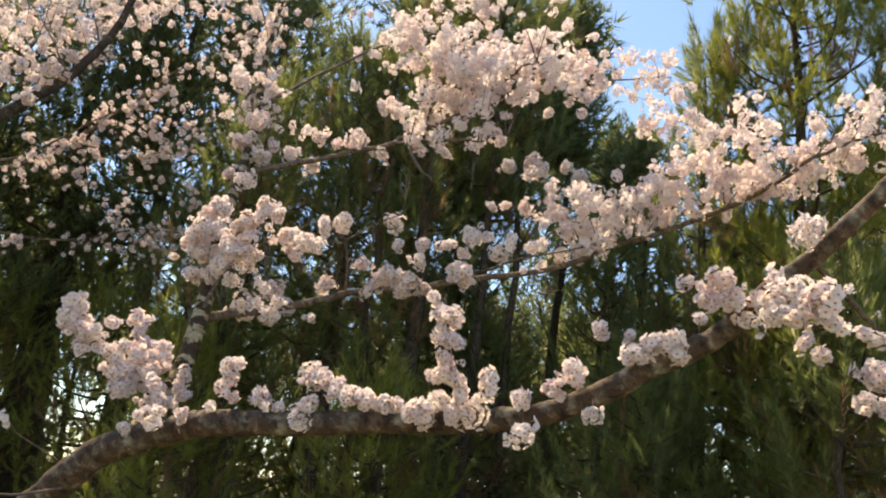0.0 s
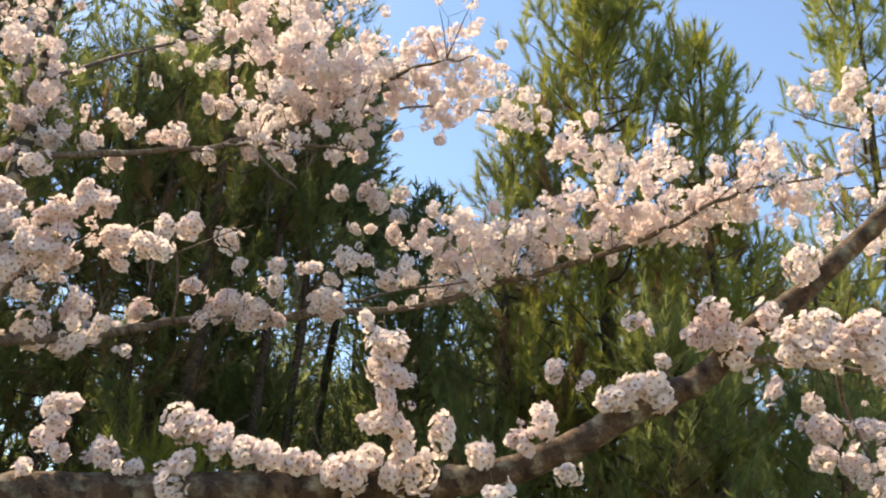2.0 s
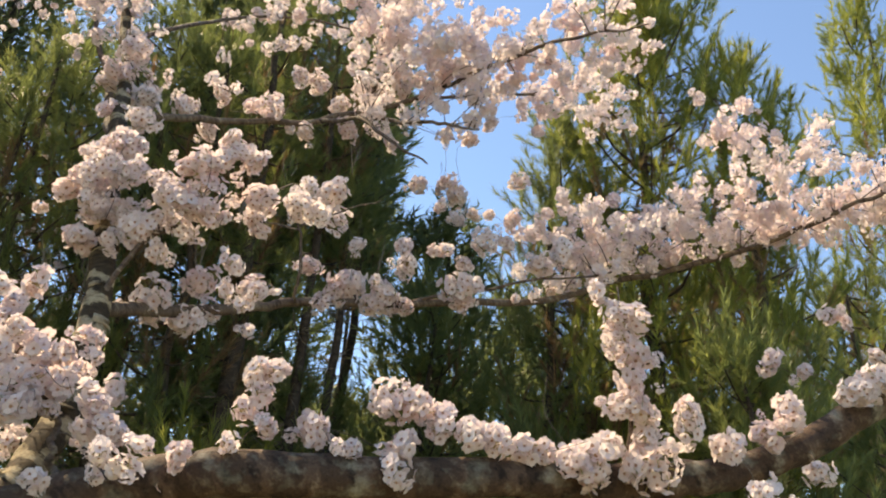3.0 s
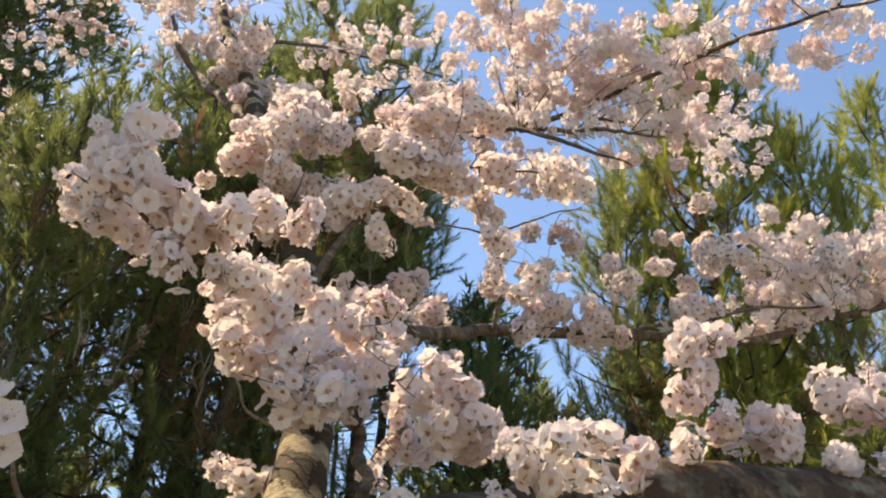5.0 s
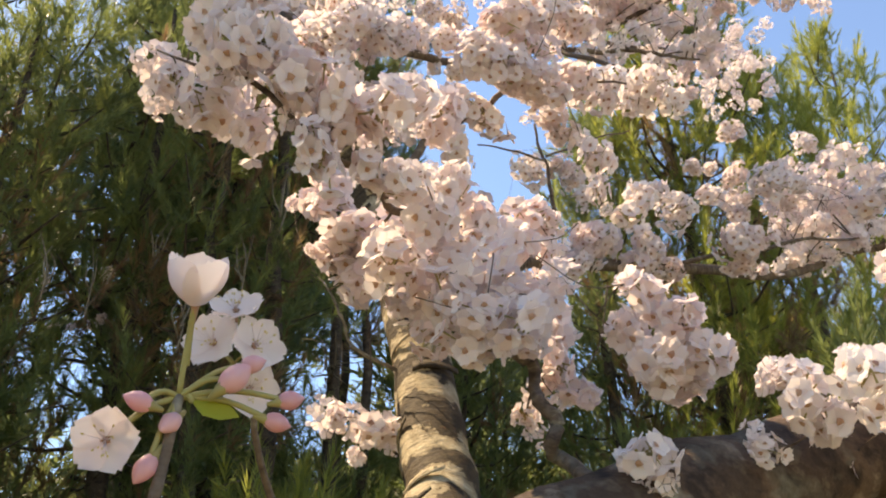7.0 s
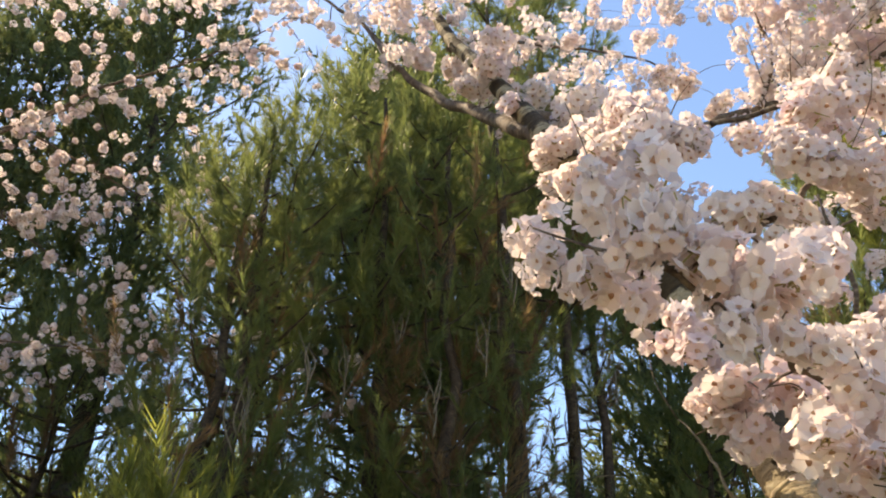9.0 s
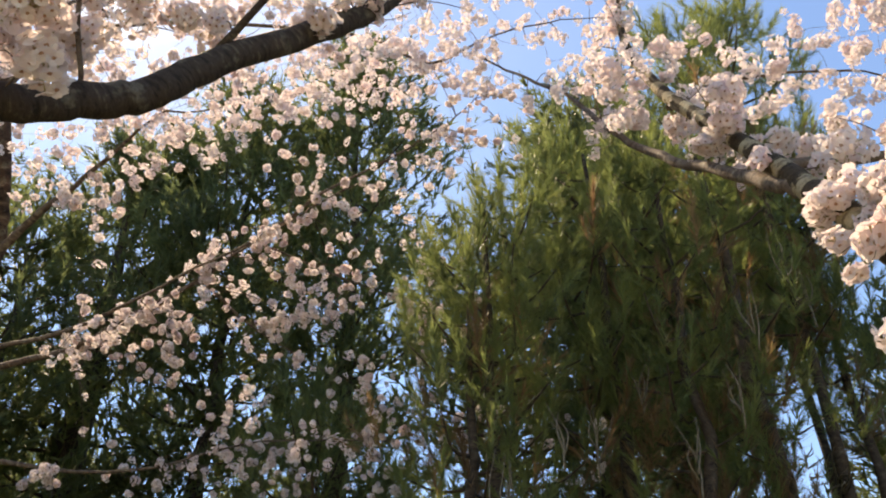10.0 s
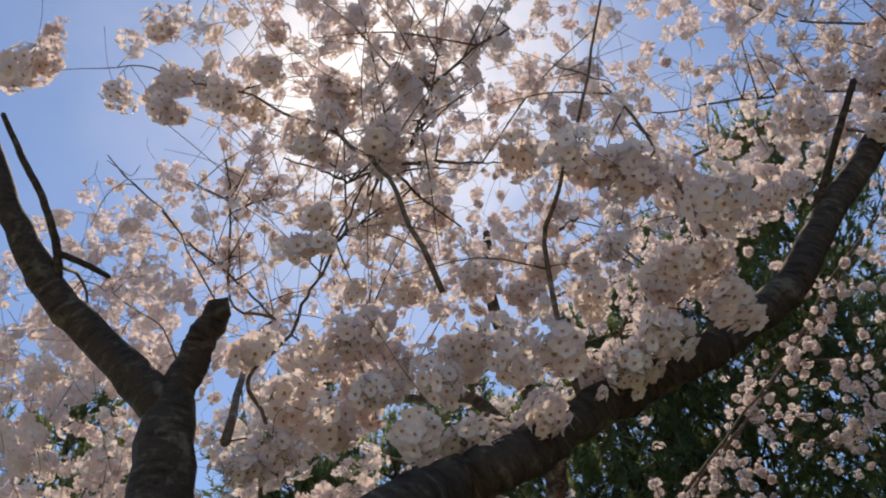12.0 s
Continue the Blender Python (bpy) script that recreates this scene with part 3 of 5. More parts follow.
# rear top branches
near_cherry.limb([(-1.695, 3.55, 2.83, 0.016), (-1.745, 3.63, 2.93, 0.018), (-1.79, 3.8, 3.126, 0.016), (-1.883, 4.05, 3.4, 0.013), (-1.993, 4.2, 3.673, 0.010), (-2.064, 4.42, 4.033, 0.008), (-2.23, 4.7, 4.457, 0.006), (-2.41, 4.85, 4.77, 0.004)], "branch", 8, 0.05, TWIG_BARK)
near_cherry.limb([(-1.84, 3.96, 3.5, 0.011), (-1.52, 4.4, 4.03, 0.008), (-1.24, 4.7, 4.365, 0.007), (-0.83, 4.75, 4.416, 0.005), (-0.635, 4.7, 4.28, 0.003)], "branch", 6, 0.05, TWIG_BARK)
# leaning stem in front of the upright limb
near_cherry.limb([(x, y, z, 0.52 * w) for x, y, z, w in ((-1.515, 2.80, 1.69, 0.016), (-1.53, 2.85, 1.738, 0.015), (-1.549, 2.848, 1.774, 0.014), (-1.556, 2.873, 1.829, 0.013), (-1.577, 2.875, 1.872, 0.012), (-1.625, 2.857, 1.908, 0.0105), (-1.669, 2.87, 1.971, 0.009), (-1.716, 2.86, 2.003, 0.008), (-1.765, 2.83, 2.009, 0.007), (-1.861, 2.8, 2.045, 0.005), (-1.95, 2.89, 2.14, 0.002))], "branch", 8, 0.04, TWIG_BARK)
near_cherry.limb([(-1.59, 3.22, 2.2, 0.009), (-1.52, 3.2, 2.364, 0.007), (-1.45, 3.2, 2.438, 0.006), (-1.376, 3.18, 2.488, 0.005), (-1.283, 3.17, 2.545, 0.003), (-1.15, 3.1, 2.51, 0.002)], "branch", 6, 0.04, TWIG_BARK)
# spur on the low limb, side branch at its rising end
near_cherry.limb([(-0.4, 2.73, 1.86, 0.006), (-0.43, 2.65, 1.98, 0.005), (-0.45, 2.62, 2.1, 0.004), (-0.47, 2.63, 2.22, 0.002)], "branch", 6, 0.04, TWIG_BARK)
near_cherry.limb([(0.45, 2.63, 2.2, 0.010), (0.6, 2.5, 2.17, 0.008), (0.75, 2.4, 2.13, 0.006), (0.95, 2.4, 2.1, 0.004)], "branch", 6, 0.04, TWIG_BARK)
near_cherry.limb([(0.62, 2.56, 2.37, 0.010), (0.8, 2.7, 2.25, 0.008), (0.95, 2.85, 2.12, 0.006), (1.0, 2.78, 1.9, 0.003)], "branch", 6, 0.04, TWIG_BARK)
near_cherry.limb([(0.41, 2.64, 2.17, 0.006), (0.38, 2.57, 2.26, 0.005), (0.37, 2.55, 2.36, 0.003)], "branch", 6, 0.04, TWIG_BARK)
near_cherry.limb([(0.84, 2.4, 2.62, 0.011), (0.86, 2.32, 2.8, 0.008), (0.875, 2.29, 2.95, 0.006), (0.9, 2.3, 3.1, 0.004)], "branch", 6, 0.04, TWIG_BARK)
C_CLUMPS = [
    (-1.75, 3.75, 3.33, 0.095), (-1.76, 3.75, 3.22, 0.080), (-1.67, 3.72, 3.12, 0.101), (-1.55, 3.80, 3.17, 0.102), (-1.44, 3.87, 3.30, 0.091),
    (-1.46, 3.90, 3.15, 0.090), (-1.25, 3.93, 3.31, 0.118), (-1.11, 3.93, 3.24, 0.077), (-1.08, 4.00, 3.52, 0.100), (-0.99, 4.00, 3.43, 0.106),
    (-1.16, 4.00, 3.54, 0.085), (-0.95, 3.95, 3.30, 0.078), (-0.85, 3.92, 3.32, 0.072), (-0.78, 3.90, 3.25, 0.081), (-0.59, 3.80, 3.27, 0.059),
    (-0.49, 3.80, 3.27, 0.069), (-0.76, 3.90, 3.53, 0.131),
]
MID_CLUMPS = [
    (-0.96, 3.80, 2.83, 0.085), (-0.90, 3.65, 2.68, 0.063), (-0.76, 3.55, 2.66, 0.065), (-0.76, 3.50, 2.57, 0.076), (-0.65, 3.50, 2.64, 0.068),
    (-0.53, 3.42, 2.66, 0.104), (-0.46, 3.40, 2.66, 0.070), (-0.34, 3.25, 2.59, 0.078), (-0.39, 3.30, 2.55, 0.071), (-0.57, 3.50, 2.61, 0.059),
    (-0.49, 3.70, 2.90, 0.055), (-0.43, 3.70, 2.91, 0.055), (-0.34, 3.70, 2.91, 0.074), (-0.32, 3.70, 3.07, 0.070), (-0.17, 3.74, 2.67, 0.050),
    (-0.32, 3.70, 2.60, 0.049), (-0.16, 3.70, 2.86, 0.069),
]
D_CLUMPS = [
    (-1.05, 3.64, 2.57, 0.080), (-1.00, 3.60, 2.44, 0.078), (-0.92, 3.60, 2.52, 0.113), (-0.81, 3.57, 2.49, 0.118), (-0.74, 3.58, 2.46, 0.073),
    (-0.58, 3.50, 2.53, 0.109), (-1.22, 3.66, 2.47, 0.090), (-1.36, 3.40, 2.37, 0.088), (-1.48, 3.40, 2.28, 0.131), (-1.39, 3.45, 2.27, 0.110),
    (-1.33, 3.50, 2.32, 0.073), (-1.21, 3.50, 2.28, 0.051), (-0.96, 3.60, 2.48, 0.087), (-0.84, 3.57, 2.45, 0.086), (-0.55, 3.55, 2.49, 0.072),
    (-1.24, 3.17, 2.55, 0.102), (-1.14, 3.10, 2.51, 0.099), (-1.09, 3.10, 2.50, 0.076),
]
SPUR_CLUMPS = [
    (-0.51, 2.65, 2.21, 0.051), (-0.47, 2.62, 2.15, 0.091), (-0.44, 2.62, 2.14, 0.073), (-0.47, 2.62, 2.09, 0.079), (-0.43, 2.62, 2.07, 0.067),
    (-0.45, 2.62, 2.01, 0.081), (-0.46, 2.63, 1.96, 0.075), (-0.42, 2.64, 1.95, 0.078), (-0.40, 2.66, 1.91, 0.064),
]
LIMB_CLUMPS = [
    (-0.92, 2.76, 1.94, 0.078), (-0.87, 2.74, 1.93, 0.086), (-0.82, 2.72, 1.90, 0.082), (-0.90, 2.70, 1.84, 0.067), (-0.91, 2.68, 1.79, 0.081),
    (-0.76, 2.70, 1.88, 0.081), (-0.71, 2.70, 1.87, 0.072), (-0.65, 2.70, 1.86, 0.069), (-0.61, 2.70, 1.86, 0.060), (-0.55, 2.68, 1.85, 0.082),
    (-0.51, 2.68, 1.83, 0.073), (-0.48, 2.70, 1.88, 0.083), (-0.42, 2.68, 1.85, 0.076), (-0.36, 2.68, 1.85, 0.079), (-1.07, 2.72, 1.85, 0.075),
    (-1.00, 2.70, 1.82, 0.061),
]
LIMB_RISE_CLUMPS = [
    (-0.31, 2.64, 1.95, 0.081), (-0.21, 2.66, 1.91, 0.073), (-0.12, 2.66, 1.95, 0.074), (-0.05, 2.66, 2.00, 0.084), (-0.09, 2.66, 1.93, 0.050),
    (-0.19, 2.58, 1.80, 0.085), (0.01, 2.66, 1.88, 0.074), (0.03, 2.81, 2.17, 0.071), (0.12, 2.80, 2.16, 0.052), (0.34, 2.80, 2.23, 0.054),
    (0.30, 2.90, 2.37, 0.053), (0.35, 2.90, 2.36, 0.046), (0.14, 2.65, 2.07, 0.076), (0.18, 2.65, 2.11, 0.080), (0.24, 2.65, 2.12, 0.086),
    (0.26, 2.65, 2.08, 0.071), (0.11, 2.66, 2.06, 0.055),
]
RIGHT_CLUMPS = [
    (0.37, 2.55, 2.29, 0.086), (0.34, 2.58, 2.24, 0.086), (0.40, 2.56, 2.24, 0.086), (0.45, 2.60, 2.20, 0.085), (0.48, 2.58, 2.25, 0.063),
    (0.52, 2.55, 2.30, 0.069), (0.49, 2.40, 2.21, 0.094), (0.53, 2.36, 2.23, 0.093), (0.55, 2.32, 2.18, 0.092), (0.48, 2.40, 2.16, 0.079),
    (0.52, 2.36, 2.15, 0.086), (0.58, 2.26, 2.18, 0.090), (0.61, 2.30, 2.13, 0.083), (0.73, 2.40, 2.12, 0.086), (0.84, 2.45, 2.11, 0.089),
    (0.88, 2.40, 2.15, 0.095), (0.66, 2.60, 2.10, 0.065), (0.65, 2.75, 2.17, 0.062), (0.60, 2.49, 2.44, 0.105),
]
LOW_RIGHT_CLUMPS = [
    (0.90, 2.90, 2.10, 0.115), (0.89, 2.80, 1.99, 0.079), (1.03, 2.88, 2.11, 0.110), (1.00, 2.75, 2.00, 0.112), (0.93, 2.80, 1.98, 0.079),
    (0.92, 2.70, 1.90, 0.100), (1.02, 2.70, 1.84, 0.113), (0.85, 2.85, 2.01, 0.080), (1.01, 2.72, 1.91, 0.089), (1.02, 2.60, 2.12, 0.087),
]
NEAR_CLUMPS_A = [
    (-1.93, 2.90, 2.115, 0.045), (-1.905, 2.90, 2.09, 0.046), (-1.91, 2.82, 2.13, 0.054), (-1.89, 2.80, 2.06, 0.051), (-1.87, 2.78, 2.15, 0.053),
    (-1.86, 2.77, 2.08, 0.056), (-1.84, 2.80, 2.17, 0.036), (-1.83, 2.78, 2.05, 0.061), (-1.79, 2.78, 2.02, 0.060), (-1.80, 2.80, 2.00, 0.050),
    (-1.75, 2.77, 2.03, 0.060), (-1.71, 2.80, 2.08, 0.059), (-1.65, 2.85, 2.11, 0.068), (-1.75, 2.80, 1.98, 0.049), (-1.72, 2.80, 1.98, 0.055),
    (-1.66, 2.82, 2.00, 0.063),
]
NEAR_CLUMPS_B = [
    (-1.66, 3.05, 2.04, 0.069), (-1.68, 2.82, 1.95, 0.055), (-1.62, 2.84, 1.97, 0.063), (-1.65, 2.84, 1.92, 0.061), (-1.60, 2.84, 1.91, 0.068),
    (-1.61, 2.84, 1.87, 0.060), (-1.57, 2.86, 1.97, 0.066), (-1.53, 2.87, 2.02, 0.062), (-1.56, 2.85, 1.90, 0.057), (-1.57, 2.85, 1.86, 0.050),
    (-1.64, 3.00, 1.96, 0.046), (-1.51, 2.88, 1.98, 0.043), (-1.49, 2.76, 1.88, 0.048), (-1.47, 2.74, 1.85, 0.058), (-1.45, 2.74, 1.82, 0.058),
    (-1.48, 2.76, 1.81, 0.058), (-1.44, 2.79, 1.81, 0.055), (-1.48, 2.80, 1.86, 0.044),
]
NEAR_CLUMPS_C = [
    (-1.48, 2.94, 1.88, 0.057), (-1.45, 2.94, 1.85, 0.050), (-1.47, 2.95, 1.93, 0.059), (-1.49, 2.97, 1.86, 0.045), (-1.60, 3.30, 2.69, 0.085),
    (-1.57, 3.20, 2.57, 0.077), (-1.64, 3.30, 2.63, 0.072), (-1.50, 3.15, 2.54, 0.075), (-1.46, 3.10, 2.47, 0.081), (-1.49, 3.19, 2.44, 0.073),
    (-1.42, 3.19, 2.43, 0.074), (-1.52, 3.20, 2.44, 0.055), (-1.67, 3.30, 2.59, 0.050), (-1.61, 3.25, 2.56, 0.049), (-1.66, 3.05, 1.82, 0.051),
    (-1.70, 3.05, 1.83, 0.027), (-1.63, 3.05, 1.82, 0.039), (-1.52, 2.95, 1.82, 0.037),
]
NEAR_CLUMPS_D = [
    (-1.20, 2.70, 1.94, 0.056), (-1.16, 2.70, 1.95, 0.051), (-1.18, 2.70, 1.90, 0.062), (-1.21, 2.70, 1.87, 0.048), (-1.43, 2.66, 1.75, 0.048),
    (-1.44, 2.66, 1.77, 0.033), (-1.43, 2.60, 1.75, 0.041), (-1.37, 2.62, 1.77, 0.043), (-1.39, 2.62, 1.73, 0.051), (-1.31, 2.65, 1.77, 0.052),
    (-1.31, 2.66, 1.75, 0.047), (-1.41, 2.66, 1.73, 0.043), (-1.44, 2.70, 1.72, 0.029), (-1.16, 2.70, 1.84, 0.055), (-1.08, 2.72, 1.86, 0.066),
    (-1.54, 2.72, 1.71, 0.051), (-1.34, 2.72, 1.72, 0.032), (-1.23, 2.68, 1.80, 0.051),
]
GAP_CLUMPS = [
    (-1.28, 3.08, 2.31, 0.057), (-1.29, 3.08, 2.24, 0.043), (-1.21, 3.08, 2.25, 0.061), (-0.23, 5.25, 3.74, 0.110), (-0.13, 5.25, 3.68, 0.110),
    (-1.24, 3.08, 2.21, 0.048), (-0.34, 4.52, 3.42, 0.110), (-0.40, 4.52, 3.47, 0.110), (-0.52, 4.52, 3.44, 0.110), (-1.25, 3.24, 2.52, 0.069),
    (-1.23, 3.24, 2.48, 0.057), (-1.12, 3.24, 2.62, 0.086), (-1.04, 3.24, 2.64, 0.087),
]
RISE_CLUMPS = [
    (-1.44, 3.10, 2.56, 0.070), (-1.40, 3.10, 2.58, 0.085), (-1.35, 3.10, 2.60, 0.090), (-1.31, 3.10, 2.64, 0.080), (-1.27, 3.10, 2.61, 0.090),
    (-1.34, 3.10, 2.66, 0.060), (-1.46, 3.10, 2.49, 0.080), (-1.39, 3.10, 2.50, 0.090), (-1.41, 3.10, 2.45, 0.090), (-1.36, 3.10, 2.44, 0.080),
    (-1.32, 3.10, 2.44, 0.050), (-1.64, 3.20, 2.58, 0.090), (-1.60, 3.20, 2.56, 0.070), (-1.64, 3.30, 2.72, 0.070), (-1.60, 3.30, 2.71, 0.050),
    (-1.53, 3.20, 2.41, 0.090), (-1.47, 3.20, 2.36, 0.060),
]
TOP_CLUMPS = [
    (-1.82, 4.00, 3.46, 0.090), (-1.79, 3.70, 3.19, 0.080), (-1.88, 4.25, 3.73, 0.080), (-1.81, 3.80, 3.20, 0.091), (-1.65, 3.60, 2.94, 0.061),
    (-1.76, 3.62, 2.99, 0.067), (-1.63, 3.50, 2.91, 0.077), (-1.66, 3.27, 2.67, 0.074), (-1.68, 3.20, 2.54, 0.078), (-1.73, 3.45, 2.64, 0.056),
    (-1.79, 3.30, 2.47, 0.043), (-1.70, 3.25, 2.57, 0.060),
]
for rows in (NEAR_CLUMPS_A, NEAR_CLUMPS_B, NEAR_CLUMPS_C, NEAR_CLUMPS_D, LIMB_CLUMPS, LIMB_RISE_CLUMPS, SPUR_CLUMPS, RIGHT_CLUMPS, LOW_RIGHT_CLUMPS, D_CLUMPS, MID_CLUMPS, C_CLUMPS, TOP_CLUMPS, RISE_CLUMPS, GAP_CLUMPS):
    for x, y, z, width in rows:
        near_cherry.clump(x, y, z, width)
near_cherry.mass([(-1.63, 3.24, 2.38), (-1.67, 3.32, 2.58), (-1.72, 3.46, 2.78)], (0.08, 0.05, 0.06), 24, 0.055, 0.08)
near_cherry.mass([(-1.70, 2.98, 2.02), (-1.62, 2.97, 1.97), (-1.57, 2.93, 1.92)], (0.05, 0.04, 0.05), 16, 0.045, 0.065)
near_cherry.mass([(-1.72, 3.06, 2.15), (-1.70, 3.03, 2.07), (-1.685, 3.0, 1.99)], (0.035, 0.03, 0.03), 12, 0.04, 0.06)
near_cherry.mass([(-1.92, 2.86, 2.1), (-1.8, 2.78, 2.05), (-1.68, 2.82, 1.97), (-1.58, 2.83, 1.86)], (0.07, 0.06, 0.07), 18, 0.05, 0.065)
near_cherry.mass([(-0.2, 3.7, 2.87), (0.15, 3.7, 2.97), (0.4, 3.5, 3.0), (0.7, 3.35, 3.06), (1.0, 3.3, 3.12), (1.35, 3.4, 3.2)], (0.12, 0.22, 0.14), 130, 0.05, 0.09)
near_cherry.mass([(0.1, 3.1, 3.12), (0.4, 3.2, 3.12), (0.65, 3.1, 3.08)], (0.10, 0.10, 0.10), 24, 0.06, 0.095)
near_cherry.mass([(-0.75, 3.85, 3.52), (-0.55, 3.7, 3.55), (-0.35, 3.4, 3.48), (-0.1, 3.15, 3.38)], (0.12, 0.18, 0.12), 85, 0.055, 0.09)
near_cherry.mass([(-1.0, 3.75, 3.8), (-0.75, 3.75, 3.7), (-0.5, 3.65, 3.6)], (0.15, 0.15, 0.14), 70, 0.055, 0.09)
near_cherry.mass([(-0.25, 4.05, 3.66), (0.1, 3.95, 3.72), (0.35, 4.3, 3.9)], (0.16, 0.15, 0.14), 45, 0.055, 0.09)
near_cherry.mass([(-1.4, 4.6, 4.3), (-0.9, 4.75, 4.45), (-0.5, 4.5, 4.5)], (0.25, 0.25, 0.2), 70, 0.06, 0.09)
near_cherry.mass([(-1.85, 3.95, 3.5), (-2.0, 4.1, 3.8)], (0.16, 0.16, 0.2), 22, 0.06, 0.09)
near_cherry.mass([(1.35, 3.4, 3.6), (1.8, 3.3, 3.7)], (0.2, 0.15, 0.1), 26, 0.06, 0.09)
near_cherry.mass([(1.0, 2.7, 2.7), (1.3, 2.6, 2.8)], (0.14, 0.15, 0.12), 20, 0.06, 0.09)
near_cherry.sprays(42, 0.24, (0.1, -0.2, 0.9), 0.05, 0.08, 0.06, [(-0.3, 3.0, 2.6), (1.5, 3.9, 3.3)])
near_cherry.sprays(46, 0.26, (0.4, -0.3, 0.5), 0.05, 0.08, 0.06, [(-1.0, 3.0, 3.1), (0.4, 4.4, 4.1)])
near_cherry.sprays(20, 0.25, (0.2, 0.0, 0.6), 0.05, 0.08, 0.06, [(-2.1, 3.7, 3.1), (-1.2, 4.8, 4.6)])
near_cherry.mass([(-1.88, 4.05, 3.45), (-2.0, 4.25, 3.75), (-2.08, 4.45, 4.1), (-2.25, 4.7, 4.5), (-2.4, 4.85, 4.75)], (0.13, 0.13, 0.13), 24, 0.04, 0.06)
near_cherry.mass([(-0.25, 3.75, 2.8), (0.1, 3.75, 2.9), (0.45, 3.6, 2.98), (0.8, 3.4, 3.05), (1.2, 3.3, 3.15)], (0.14, 0.15, 0.12), 80, 0.055, 0.085)
near_cherry.stragglers(0.7)
for x, y, z, wide in ((-1.621, 3.115, 1.85, 0.052), (-1.663, 3.129, 1.856, 0.05), (-1.617, 3.092, 1.824, 0.045), (-1.69, 3.137, 1.862, 0.038),
                      (-1.95, 2.92, 2.15, 0.05), (-1.915, 2.92, 2.165, 0.05), (-1.94, 2.92, 2.108, 0.045)):
    near_cherry.clump(x, y, z, wide)
near_cherry.grow_twigs()
near_cherry.bare_twigs(110, 0.16)
near_cherry.finish()


def bud_mesh():
    b = Bundle()
    line = [(0, 0, z, r) for z, r in ((-0.5, 0.06), (-0.42, 0.2), (-0.18, 0.36), (0.15, 0.4), (0.46, 0.27), (0.68, 0.06))]
    v, f, a = tube(spline(line, 2), 8, 0.03, np.random.default_rng(3))
    b.add(v, f, 0, a)
    v, f, a = tube([(0, 0, -0.9, 0.09), (0, 0, -0.6, 0.16), (0, 0, -0.35, 0.26), (0, 0, -0.2, 0.1)], 6, 0.02, np.random.default_rng(4))
    b.add(v, f, 1, a)
    return b.mesh("bud", [PINK, STALK])


